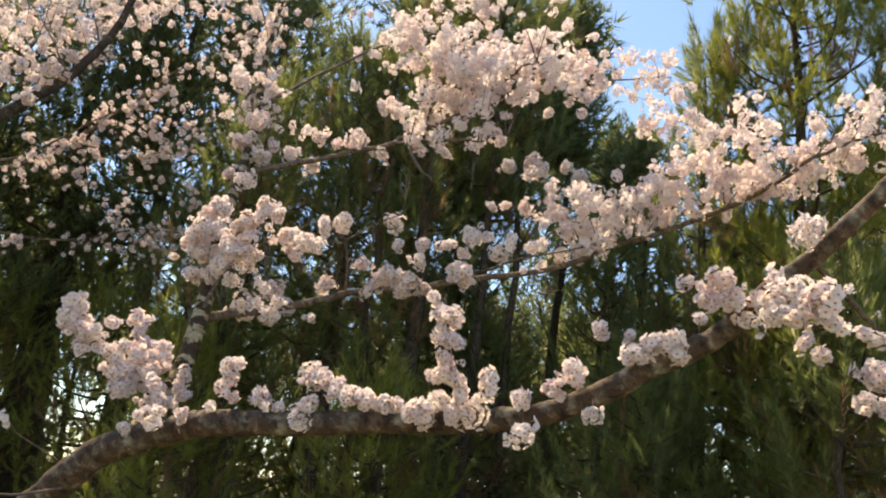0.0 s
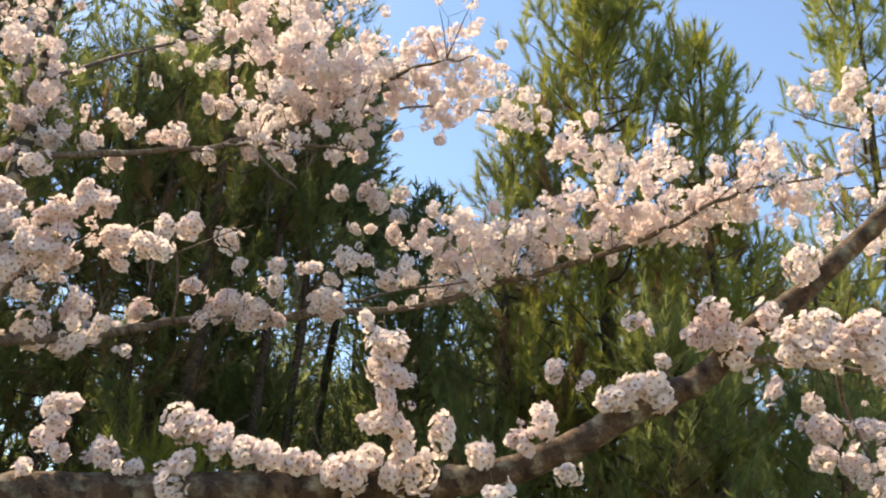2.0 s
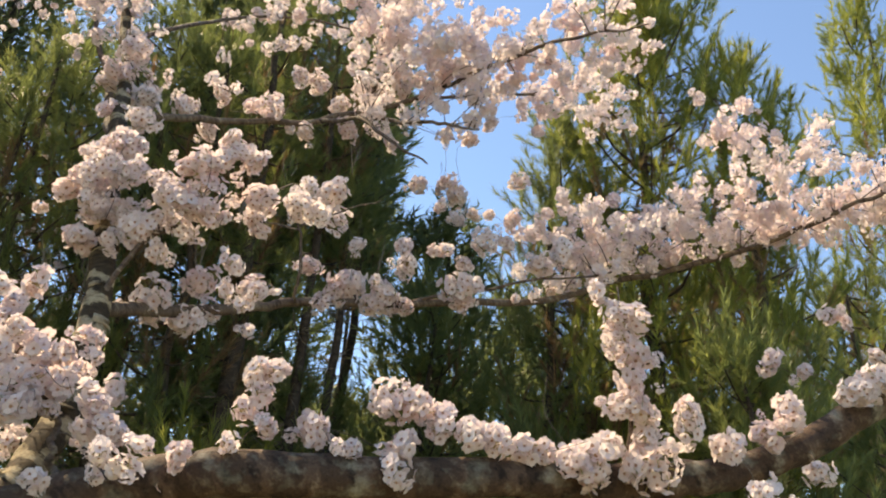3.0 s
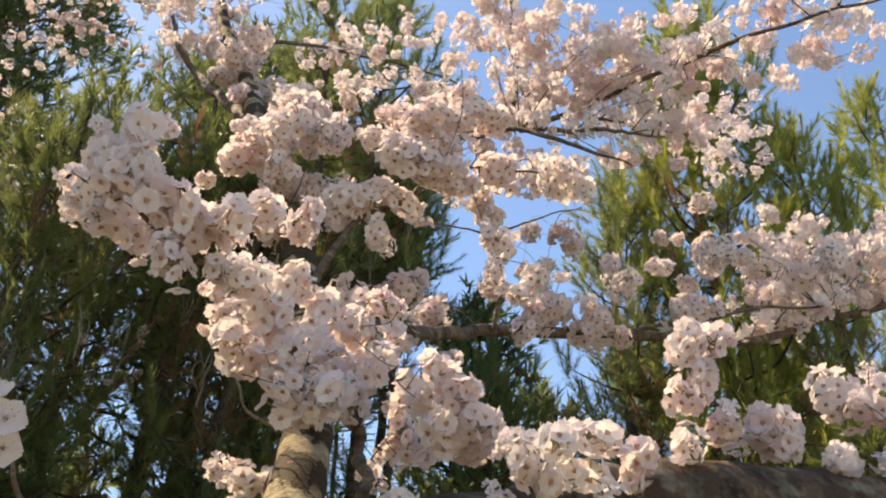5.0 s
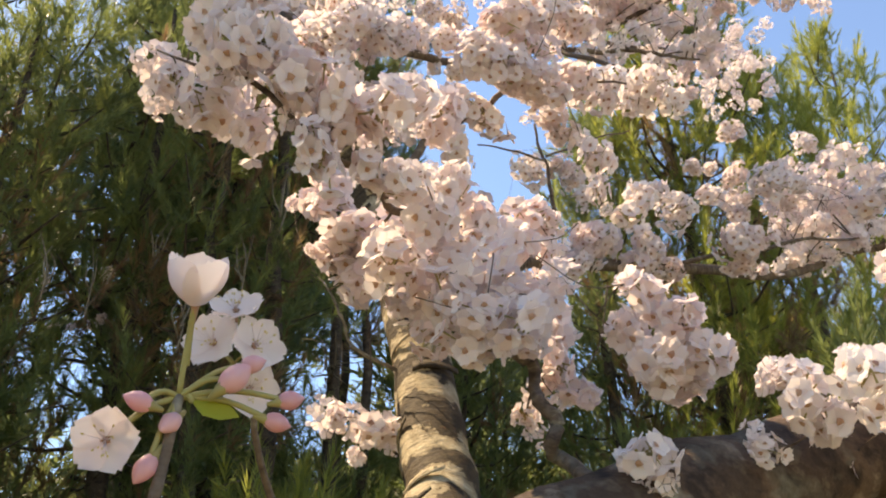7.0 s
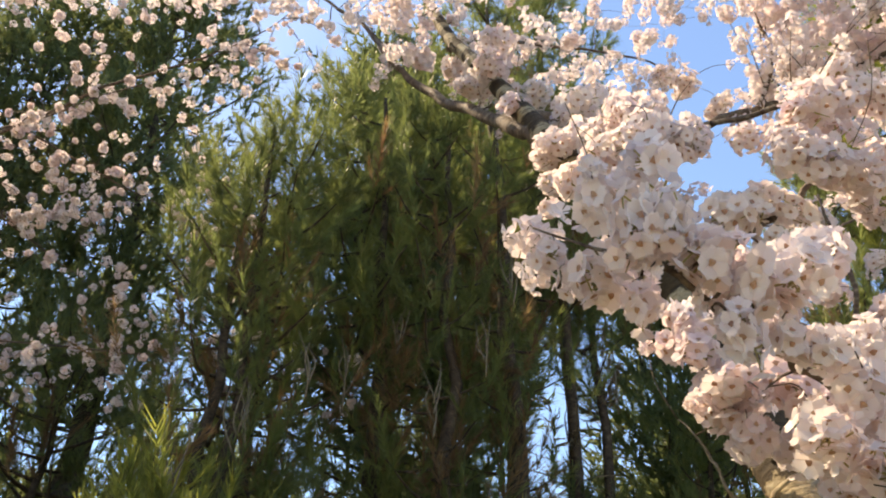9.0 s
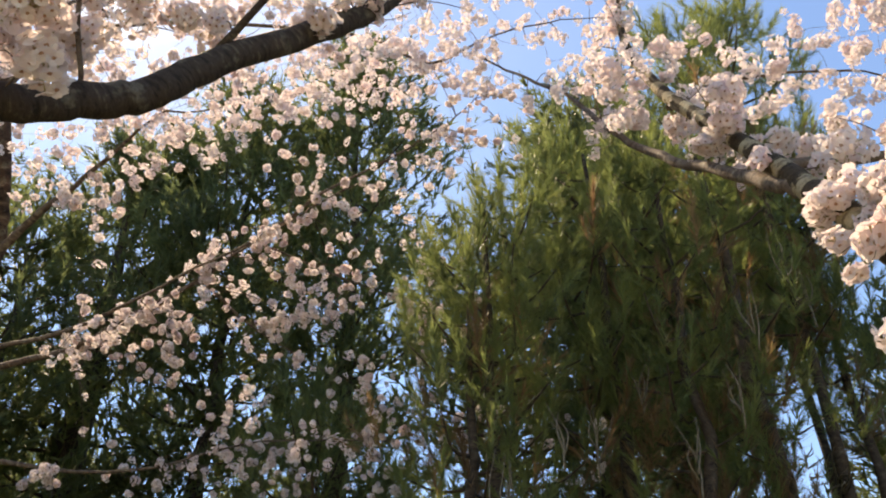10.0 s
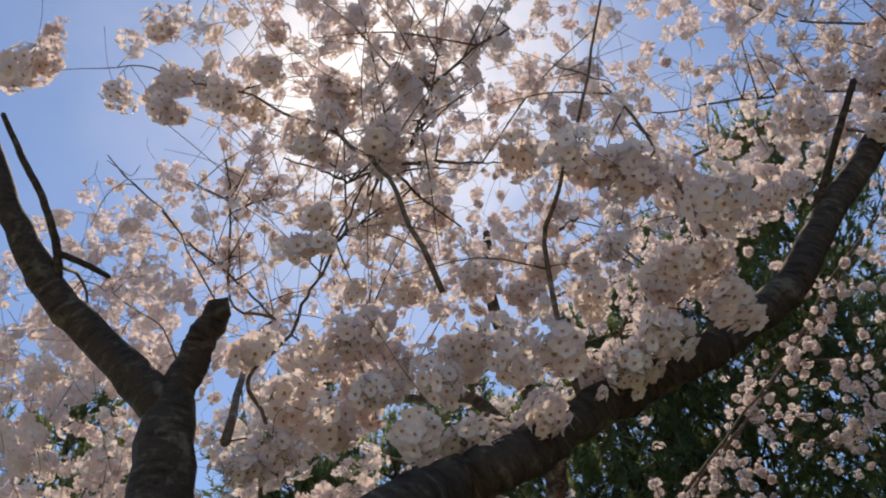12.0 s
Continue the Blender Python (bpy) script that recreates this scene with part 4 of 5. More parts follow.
def near_spur():
    """Two short spurs that the camera passes close to: one with opening flowers and pink buds, one with open white flowers."""
    r = np.random.default_rng(21)
    fv, ff, fm = full_flower(0.17, 0.262)
    stamens = Bundle()
    stamens.add(fv, ff, fm)
    for k in range(14):
        a, t = r.uniform(0, 6.3), r.uniform(0.1, 0.3)
        d = np.array((t * math.cos(a), t * math.sin(a), 0.28))
        v, f, al = tube([(0, 0, 0.05, 0.006), (*d, 0.006)], 3, 0, r)
        stamens.add(v, f, 0)
        v, f, al = tube([(*d, 0.014), (*(d * 1.12), 0.014)], 4, 0, r)
        stamens.add(v, f, 3)
    me = stamens.mesh("flower", [PETAL, EYE_M, STALK, STAMEN])
    bud = bud_mesh()
    cv, cf, cm = full_flower(0.0, 0.3, 0.02)
    # the petals of the half-open flower stand up in a round cup
    way = np.hypot(cv[:175, 0], cv[:175, 1])
    q = way / 0.53
    cv[:175, :2] *= (0.4 * np.sin(2.0 * q) / np.maximum(way, 1e-6))[:, None]
    cv[:175, 2] += 0.7 * q**1.3
    half = Bundle()
    half.add(cv, cf, cm)
    cup = half.mesh("flower", [PETAL, EYE_M, STALK, STAMEN])

    def sub(root, hub, name, data, at, face, size, label="", thick=0.00038):
        ob = child(name, data, root, label)
        q = Vector((0, 0, 1)).rotation_difference(Vector(face).normalized())
        ob.matrix_basis = Matrix.LocRotScale(Vector(at), q, (size, size, size))
        line = spline([(*hub, thick * 1.3), (*((hub + Vector(at)) / 2 + Vector((0, 0, 0.002))), thick), (*at, thick)], 4)
        v, f, al = tube(line, 5, 0.03, r)
        child("stalk", mesh_of("stalk", v, f, [STALK], None, True, al), root)

    hub = Vector((-1.9352, 2.3878, 1.5995))
    root = near_cherry.limb([(-1.74, 2.8, 1.5, 0.006), (-1.83, 2.62, 1.46, 0.004), (-1.915, 2.45, 1.48, 0.003), (-1.938, 2.395, 1.54, 0.0017), (*hub, 0.0013)], "flowering_spur", 8, 0.05, TWIG_BARK, label="thin spur with opening flowers, pink buds and a young leaf")
    sub(root, hub, "flower", me, (-1.95, 2.3878, 1.5872), (-0.2, -1, -0.35), 0.0155, "open white flower with yellow stamens")
    sub(root, hub, "flower", cup, (-1.9352, 2.3786, 1.6195), (-0.1, -0.7, 1.0), 0.0185, "half-open white flower")
    for at, face, size in (((-1.9439, 2.3842, 1.5959), (-1, 0, 0.3), 0.0073), ((-1.9362, 2.3873, 1.5928), (-0.5, -0.4, -0.6), 0.0073), ((-1.9403, 2.3883, 1.582), (-0.5, 0, -0.9), 0.0079), ((-1.9234, 2.3832, 1.6036), (0.6, -0.2, 0.6), 0.0096), ((-1.9193, 2.3832, 1.6082), (0.9, 0, 0.4), 0.0068), ((-1.9085, 2.3863, 1.601), (1, 0, 0.3), 0.0073), ((-1.9111, 2.3888, 1.5959), (1, 0, -0.2), 0.0073)):
        sub(root, hub, "bud", bud, at, face, size * 0.84, "closed deep pink bud")
    rows = [(0, 0, 0), (0.25, 0.28, 0.05), (0.6, 0.3, 0.1), (1, 0, 0.05), (0.6, -0.3, 0.12), (0.25, -0.28, 0.05), (0.45, 0, -0.02)]
    leaf = mesh_of("leaf", rows, [(6, 0, 1), (6, 1, 2), (6, 2, 3), (6, 3, 4), (6, 4, 5), (6, 5, 0)], [YOUNG])
    sub(root, hub, "leaf", leaf, (-1.9321, 2.3873, 1.5985), (0.2, -0.9, 0.3), 0.0125, "young yellow-green leaf")
    hub = Vector((-1.878, 2.604, 1.686))
    root = near_cherry.limb([(-1.78, 2.83, 1.56, 0.005), (-1.82, 2.72, 1.61, 0.003), (-1.865, 2.63, 1.655, 0.002), (*hub, 0.0016)], "flowering_spur", 8, 0.05, TWIG_BARK, label="thin spur with four open white flowers")
    for at, face, size in (((-1.894, 2.575, 1.713), (-0.3, -0.8, 0.6), 0.023), ((-1.901, 2.588, 1.7), (-0.6, -0.9, 0.1), 0.025), ((-1.883, 2.578, 1.697), (0.3, -1.0, 0.1), 0.025), ((-1.881, 2.592, 1.68), (0.1, -1.0, -0.3), 0.024)):
        sub(root, hub, "flower", me, at, face, size * 1.2)


near_spur()

# ---- the cherry overhead ----
over_cherry = Cherry((-4.15, 2.75, 0.0), "old flowering cherry with dark rough limbs overhead", 12, 300)
over_cherry.limb([(-4.15, 2.75, -0.1, 0.1230), (-4.12, 2.7, 0.8, 0.0984), (-4.08, 2.62, 1.6, 0.0820), (-4.0, 2.55, 2.2, 0.0697), (-3.97, 2.52, 2.5, 0.0558), (-3.95, 2.49, 2.74, 0.0451)], "trunk", 16, 0.04, BACKLIT_BARK)
over_cherry.limb([(-3.95, 2.49, 2.72, 0.0410), (-4.01, 2.39, 2.83, 0.0344), (-4.05, 2.29, 2.92, 0.0312), (-4.06, 2.18, 3.03, 0.0246), (-4.07, 2.08, 3.2, 0.0180), (-4.1, 1.9, 3.5, 0.0087)], "limb", 12, 0.05, BACKLIT_BARK)
over_cherry.limb([(-3.95, 2.49, 2.73, 0.0361), (-3.91, 2.493, 2.81, 0.0295), (-3.87, 2.49, 2.86, 0.0262), (-3.838, 2.488, 2.89, 0.0246)], "limb_stub", 12, 0.06, BACKLIT_BARK, label="short sawn-off limb stub")
over_cherry.limb([(-4.045, 2.28, 2.93, 0.0087), (-4.01, 2.24, 2.99, 0.0081), (-3.99, 2.18, 3.06, 0.0074), (-3.985, 2.125, 3.114, 0.0068), (-3.99, 2.06, 3.2, 0.0050)], "branch", 8, 0.05, BACKLIT_BARK)
over_cherry.limb([(-4.01, 2.24, 2.98, 0.0068), (-3.99, 2.3, 2.97, 0.0062), (-3.985, 2.337, 2.965, 0.0050)], "branch", 8, 0.05, BACKLIT_BARK)
over_cherry.limb([(-4.0, 2.55, 2.2, 0.0541), (-3.8, 2.55, 2.27, 0.0492), (-3.546, 2.6, 2.402, 0.0410), (-3.512, 2.7, 2.473, 0.0402), (-3.433, 2.78, 2.523, 0.0394), (-3.386, 2.85, 2.582, 0.0377), (-3.301, 2.95, 2.662, 0.0353), (-3.215, 3.02, 2.715, 0.0336), (-3.123, 3.1, 2.79, 0.0328),
                  (-3.036, 3.16, 2.86, 0.0320), (-2.94, 3.22, 3.006, 0.0303), (-2.767, 3.35, 3.245, 0.0271), (-2.67, 3.42, 3.392, 0.0246), (-2.561, 3.46, 3.584, 0.0213), (-2.465, 3.46, 3.784, 0.0180), (-2.35, 3.4, 4.2, 0.0087), (-2.3, 3.4, 4.6, 0.0050)], "limb", 14, 0.05, BACKLIT_BARK, label="thick dark limb that sweeps up overhead")
over_cherry.limb([(-2.95, 3.22, 3.03, 0.0087), (-2.838, 3.16, 3.127, 0.0074), (-2.759, 3.13, 3.205, 0.0068)], "limb_stub", 8, 0.05, BACKLIT_BARK)
for rows in (
    [(-3.43, 2.62, 2.75, 0.0074), (-3.443, 2.52, 2.964, 0.0062), (-3.5, 2.51, 3.074, 0.0056), (-3.606, 2.49, 3.231, 0.0050), (-3.766, 2.43, 3.425, 0.0037), (-3.964, 2.38, 3.63, 0.0031), (-4.1, 2.32, 3.765, 0.0025), (-4.39, 2.2, 3.928, 0.0012)],
    [(-3.97, 2.72, 2.6, 0.0062), (-3.92, 2.68, 2.754, 0.0056), (-3.88, 2.6, 2.801, 0.0056), (-3.79, 2.6, 2.842, 0.0050), (-3.72, 2.6, 2.922, 0.0043), (-3.65, 2.6, 3.053, 0.0037), (-3.51, 2.55, 3.062, 0.0025)],
    [(-3.85, 2.5, 2.9, 0.0025), (-3.833, 2.35, 3.015, 0.0019), (-3.939, 2.25, 3.189, 0.0009)],
    [(-3.97, 2.56, 2.7, 0.0031), (-4.013, 2.5, 2.928, 0.0025), (-4.087, 2.4, 3.03, 0.0012)],
    [(-3.42, 2.8, 2.55, 0.0180), (-3.55, 2.82, 2.7, 0.0148), (-3.74, 2.87, 2.85, 0.0081), (-4.0, 3.0, 3.2, 0.0050), (-4.3, 3.2, 3.7, 0.0025)],
    [(-3.2, 3.02, 2.73, 0.0087), (-3.3, 3.2, 3.1, 0.0068), (-3.5, 3.5, 3.6, 0.0050), (-3.57, 4.0, 4.1, 0.0037), (-3.4, 4.4, 4.5, 0.0025), (-3.29, 4.5, 4.9, 0.0012)],
    [(-3.36, 2.87, 2.6, 0.0081), (-3.3, 2.75, 2.85, 0.0062), (-3.15, 2.65, 2.95, 0.0043), (-3.0, 2.6, 3.2, 0.0025)],
    [(-3.12, 3.1, 2.8, 0.0074), (-3.1, 2.95, 3.0, 0.0056), (-3.15, 2.9, 3.3, 0.0037), (-3.3, 3.0, 3.7, 0.0019)],
    [(-2.67, 3.42, 3.39, 0.0074), (-2.9, 3.5, 3.7, 0.0056), (-3.2, 3.6, 4.0, 0.0037), (-3.5, 3.7, 4.4, 0.0019)],
    [(-2.56, 3.46, 3.58, 0.0062), (-2.75, 3.52, 3.92, 0.0043), (-2.85, 3.5, 4.1, 0.0025)],
    [(-3.93, 2.6, 2.7, 0.0131), (-4.3, 2.9, 3.3, 0.0074), (-4.7, 3.3, 3.9, 0.0050), (-5.0, 3.6, 4.4, 0.0025)],
    [(-4.06, 2.2, 3.0, 0.0087), (-4.5, 2.5, 3.4, 0.0062), (-5.2, 2.9, 3.8, 0.0037), (-5.7, 3.2, 4.2, 0.0019)],
):
    over_cherry.limb([(x, y, z, 0.7 * w) for x, y, z, w in rows], "branch", 7, 0.05, TWIG_BARK)
# upright twig and thin side shoots against the sky
for rows in (
    [(-4.620, 3.220, 3.780, 0.0060), (-4.784, 3.166, 3.914, 0.0052), (-4.696, 3.054, 4.060, 0.0046), (-4.623, 2.970, 4.163, 0.0040), (-4.538, 2.876, 4.270, 0.0025)],
    [(-4.620, 3.220, 3.780, 0.0050), (-4.750, 3.100, 3.986, 0.0045), (-4.774, 2.815, 4.113, 0.0035), (-4.768, 2.561, 4.212, 0.0018)],
    [(-4.590, 2.952, 4.143, 0.0034), (-4.630, 2.885, 4.181, 0.0027), (-4.674, 2.813, 4.216, 0.0020)],
    [(-4.608, 2.974, 4.118, 0.0034), (-4.540, 3.041, 4.180, 0.0027), (-4.475, 3.114, 4.231, 0.0020), (-4.428, 3.144, 4.289, 0.0013)],
    [(-4.587, 2.948, 4.147, 0.0034), (-4.498, 2.945, 4.255, 0.0027), (-4.428, 2.941, 4.344, 0.0020), (-4.410, 2.939, 4.394, 0.0013)],
    [(-4.715, 3.111, 3.955, 0.0034), (-4.697, 3.142, 3.997, 0.0027), (-4.673, 3.172, 4.044, 0.0020)],
    [(-4.679, 3.063, 4.013, 0.0034), (-4.736, 3.047, 4.015, 0.0027), (-4.797, 3.028, 4.013, 0.0020)],
    [(-4.523, 3.030, 4.158, 0.0034), (-4.532, 3.090, 4.161, 0.0027), (-4.524, 3.146, 4.179, 0.0020)],
    [(-3.572, 2.657, 3.222, 0.0034), (-3.678, 2.686, 3.204, 0.0028), (-3.789, 2.715, 3.176, 0.0022), (-3.904, 2.748, 3.133, 0.0016)],
    [(-3.729, 2.665, 3.112, 0.0034), (-3.713, 2.703, 3.170, 0.0028), (-3.685, 2.742, 3.233, 0.0022)],
    [(-3.550, 2.677, 3.223, 0.0034), (-3.502, 2.762, 3.263, 0.0028), (-3.460, 2.847, 3.294, 0.0022), (-3.419, 2.921, 3.328, 0.0016)],
    [(-3.567, 2.680, 3.211, 0.0034), (-3.577, 2.783, 3.208, 0.0028), (-3.568, 2.890, 3.207, 0.0022)],
    [(-3.419, 2.627, 3.315, 0.0034), (-3.313, 2.666, 3.397, 0.0028), (-3.253, 2.708, 3.454, 0.0022)],
    [(-3.544, 2.670, 3.230, 0.0034), (-3.478, 2.672, 3.326, 0.0028), (-3.427, 2.660, 3.415, 0.0022), (-3.394, 2.654, 3.490, 0.0016)],
    [(-3.572, 2.657, 3.222, 0.0034), (-3.671, 2.639, 3.235, 0.0028), (-3.729, 2.592, 3.286, 0.0022), (-3.782, 2.553, 3.333, 0.0016)],
):
    over_cherry.limb(rows, "branch", 5, 0.05, TWIG_BARK)
OVER_CLUMPS_A = [
    (-3.27, 2.90, 2.67, 0.087), (-3.23, 2.95, 2.73, 0.091), (-3.37, 2.77, 2.56, 0.072), (-3.45, 2.75, 2.55, 0.074), (-3.40, 2.75, 2.67, 0.095),
    (-3.34, 2.80, 2.68, 0.086), (-3.22, 3.00, 2.87, 0.098), (-3.17, 3.05, 2.90, 0.111), (-3.13, 3.08, 2.94, 0.091), (-3.14, 3.07, 3.14, 0.123),
    (-3.19, 2.95, 3.11, 0.106), (-3.27, 2.90, 3.19, 0.109), (-3.07, 3.10, 3.06, 0.095), (-3.00, 3.15, 3.06, 0.072), (-2.95, 3.20, 3.11, 0.075),
    (-2.88, 3.20, 3.27, 0.105), (-2.70, 3.32, 3.38, 0.113), (-2.66, 3.40, 3.50, 0.091), (-2.76, 3.30, 3.21, 0.066),
]
OVER_CLUMPS_B = [
    (-3.46, 2.70, 2.70, 0.106), (-3.47, 2.65, 2.61, 0.101), (-3.52, 2.65, 2.54, 0.100), (-3.56, 2.60, 2.62, 0.103), (-3.62, 2.60, 2.75, 0.112),
    (-3.50, 2.72, 2.55, 0.074), (-3.45, 2.75, 2.88, 0.095), (-3.29, 2.85, 2.79, 0.081), (-3.34, 2.80, 3.19, 0.108), (-3.34, 2.90, 2.69, 0.080),
]
OVER_CLUMPS_C = [
    (-3.87, 2.70, 2.79, 0.121), (-3.76, 2.70, 2.69, 0.122), (-3.74, 2.75, 2.78, 0.117), (-3.70, 2.80, 2.84, 0.120), (-3.86, 2.65, 2.67, 0.114),
    (-3.87, 2.60, 2.62, 0.091), (-3.20, 2.88, 2.68, 0.102), (-3.27, 2.88, 2.65, 0.093), (-3.48, 2.95, 2.71, 0.083), (-3.17, 2.72, 2.92, 0.086),
    (-3.12, 2.74, 2.89, 0.085), (-3.09, 2.76, 2.87, 0.075), (-3.03, 2.85, 2.85, 0.096), (-3.15, 2.90, 2.81, 0.089), (-3.10, 2.90, 2.79, 0.097),
    (-3.10, 2.95, 2.73, 0.107),
]
OVER_CLUMPS_D = [
    (-3.13, 2.55, 2.79, 0.074), (-3.50, 2.75, 2.72, 0.086), (-3.75, 2.65, 2.81, 0.105), (-3.67, 2.70, 2.86, 0.116), (-3.81, 2.55, 2.81, 0.083),
    (-4.12, 2.35, 4.02, 0.103), (-4.02, 2.38, 3.67, 0.090), (-4.14, 2.30, 3.67, 0.084), (-4.00, 2.36, 3.53, 0.070), (-3.85, 2.42, 3.52, 0.090),
    (-3.62, 2.49, 3.17, 0.061), (-3.47, 2.52, 3.06, 0.068), (-3.70, 2.57, 3.09, 0.068), (-3.73, 2.45, 3.52, 0.066), (-3.71, 2.44, 3.63, 0.077),
    (-3.55, 2.50, 3.27, 0.064), (-4.48, 2.15, 3.98, 0.145), (-4.36, 2.17, 3.91, 0.104), (-4.42, 2.17, 4.12, 0.093),
]
OVER_CLUMPS_E = [
    (-4.02, 2.35, 3.60, 0.089), (-4.03, 2.41, 3.58, 0.082), (-3.94, 2.43, 3.63, 0.089), (-3.80, 2.40, 3.41, 0.066), (-3.95, 2.39, 3.64, 0.067),
    (-3.71, 2.43, 3.46, 0.079), (-3.64, 2.48, 3.22, 0.076), (-3.64, 2.52, 3.20, 0.070), (-3.60, 2.51, 3.23, 0.053), (-3.56, 2.50, 3.25, 0.070),
    (-3.47, 2.54, 3.08, 0.079), (-3.52, 2.51, 3.27, 0.053), (-3.43, 2.47, 3.13, 0.042), (-3.38, 2.49, 3.15, 0.048), (-3.78, 2.46, 3.41, 0.066),
    (-3.62, 2.52, 2.99, 0.063), (-3.61, 2.48, 2.88, 0.059), (-3.58, 2.50, 2.88, 0.049), (-3.69, 2.50, 2.95, 0.048), (-3.54, 2.46, 3.28, 0.053),
    (-3.34, 2.50, 3.16, 0.053), (-3.33, 2.55, 3.14, 0.048),
]
for rows in (OVER_CLUMPS_A, OVER_CLUMPS_B, OVER_CLUMPS_C, OVER_CLUMPS_D, OVER_CLUMPS_E):
    for x, y, z, width in rows:
        over_cherry.clump(x, y, z, width)
over_cherry.mass([(-3.5, 2.68, 2.75), (-3.3, 2.95, 2.95), (-3.0, 3.2, 3.2), (-2.7, 3.4, 3.55)], (0.14, 0.14, 0.18), 14, 0.05, 0.08)
over_cherry.mass([(-3.9, 2.9, 3.0), (-3.6, 3.0, 3.2), (-3.3, 3.2, 3.5)], (0.22, 0.2, 0.22), 14, 0.05, 0.08)
over_cherry.mass([(-5.4, 3.2, 3.8), (-4.6, 3.6, 4.1), (-4.0, 4.2, 4.5), (-3.3, 4.3, 4.6)], (0.5, 0.5, 0.35), 240, 0.036, 0.064)
over_cherry.mass([(-4.3, 3.6, 5.0), (-3.4, 3.6, 4.8), (-2.6, 3.8, 4.5)], (0.4, 0.3, 0.3), 120, 0.06, 0.10)
over_cherry.mass([(-4.6, 2.6, 3.3), (-5.2, 2.8, 3.6)], (0.35, 0.3, 0.3), 60, 0.06, 0.10)
over_cherry.mass([(-3.9, 2.65, 4.05), (-3.85, 3.05, 4.5), (-3.6, 3.25, 4.35), (-3.3, 3.3, 4.1), (-3.0, 3.4, 3.8)], (0.35, 0.3, 0.35), 90, 0.04, 0.065)
over_cherry.mass([(-4.5, 3.4, 4.0), (-4.0, 3.75, 4.05), (-3.7, 3.75, 3.95)], (0.38, 0.35, 0.35), 150, 0.045, 0.08)
over_cherry.mass([(-4.9, 2.7, 3.2), (-5.05, 2.65, 3.5), (-5.1, 2.85, 3.9), (-4.9, 3.0, 4.2)], (0.45, 0.35, 0.4), 300, 0.045, 0.08)
over_cherry.mass([(-3.7, 3.1, 3.1), (-3.6, 3.2, 3.55), (-3.2, 3.5, 3.8), (-2.8, 3.75, 4.15)], (0.3, 0.28, 0.3), 85, 0.04, 0.062)
over_cherry.mass([(-3.75, 2.25, 3.55), (-3.65, 2.45, 3.65), (-3.55, 2.65, 3.7), (-3.4, 2.8, 3.6)], (0.2, 0.2, 0.2), 70, 0.04, 0.065)
over_cherry.mass([(-4.3, 2.95, 2.95), (-4.45, 3.1, 3.25), (-4.15, 3.1, 3.1)], (0.28, 0.25, 0.25), 80, 0.05, 0.085)
over_cherry.mass([(-4.75, 2.9, 2.95), (-4.95, 2.75, 3.05), (-4.7, 2.5, 2.95)], (0.3, 0.28, 0.22), 90, 0.045, 0.08)
over_cherry.sprays(120, 0.35, (-0.1, 0.1, 0.6), 0.035, 0.058, 0.055, [(-5.8, 2.6, 3.1), (-2.4, 4.8, 5.2)])
over_cherry.stragglers(0.35)
over_cherry.grow_twigs()
over_cherry.bare_twigs(520, 0.27)
over_cherry.finish()
# the whole tree stands turned by a degree about this point
PIVOT = Vector((-2.569, 1.984, 1.761))
over_cherry.ob.matrix_world = Matrix.Translation(PIVOT + Vector((0.068, 0.037, 0.006))) @ Matrix.Rotation(0.0177, 4, "Z") @ Matrix.Translation(-PIVOT) @ over_cherry.ob.matrix_world

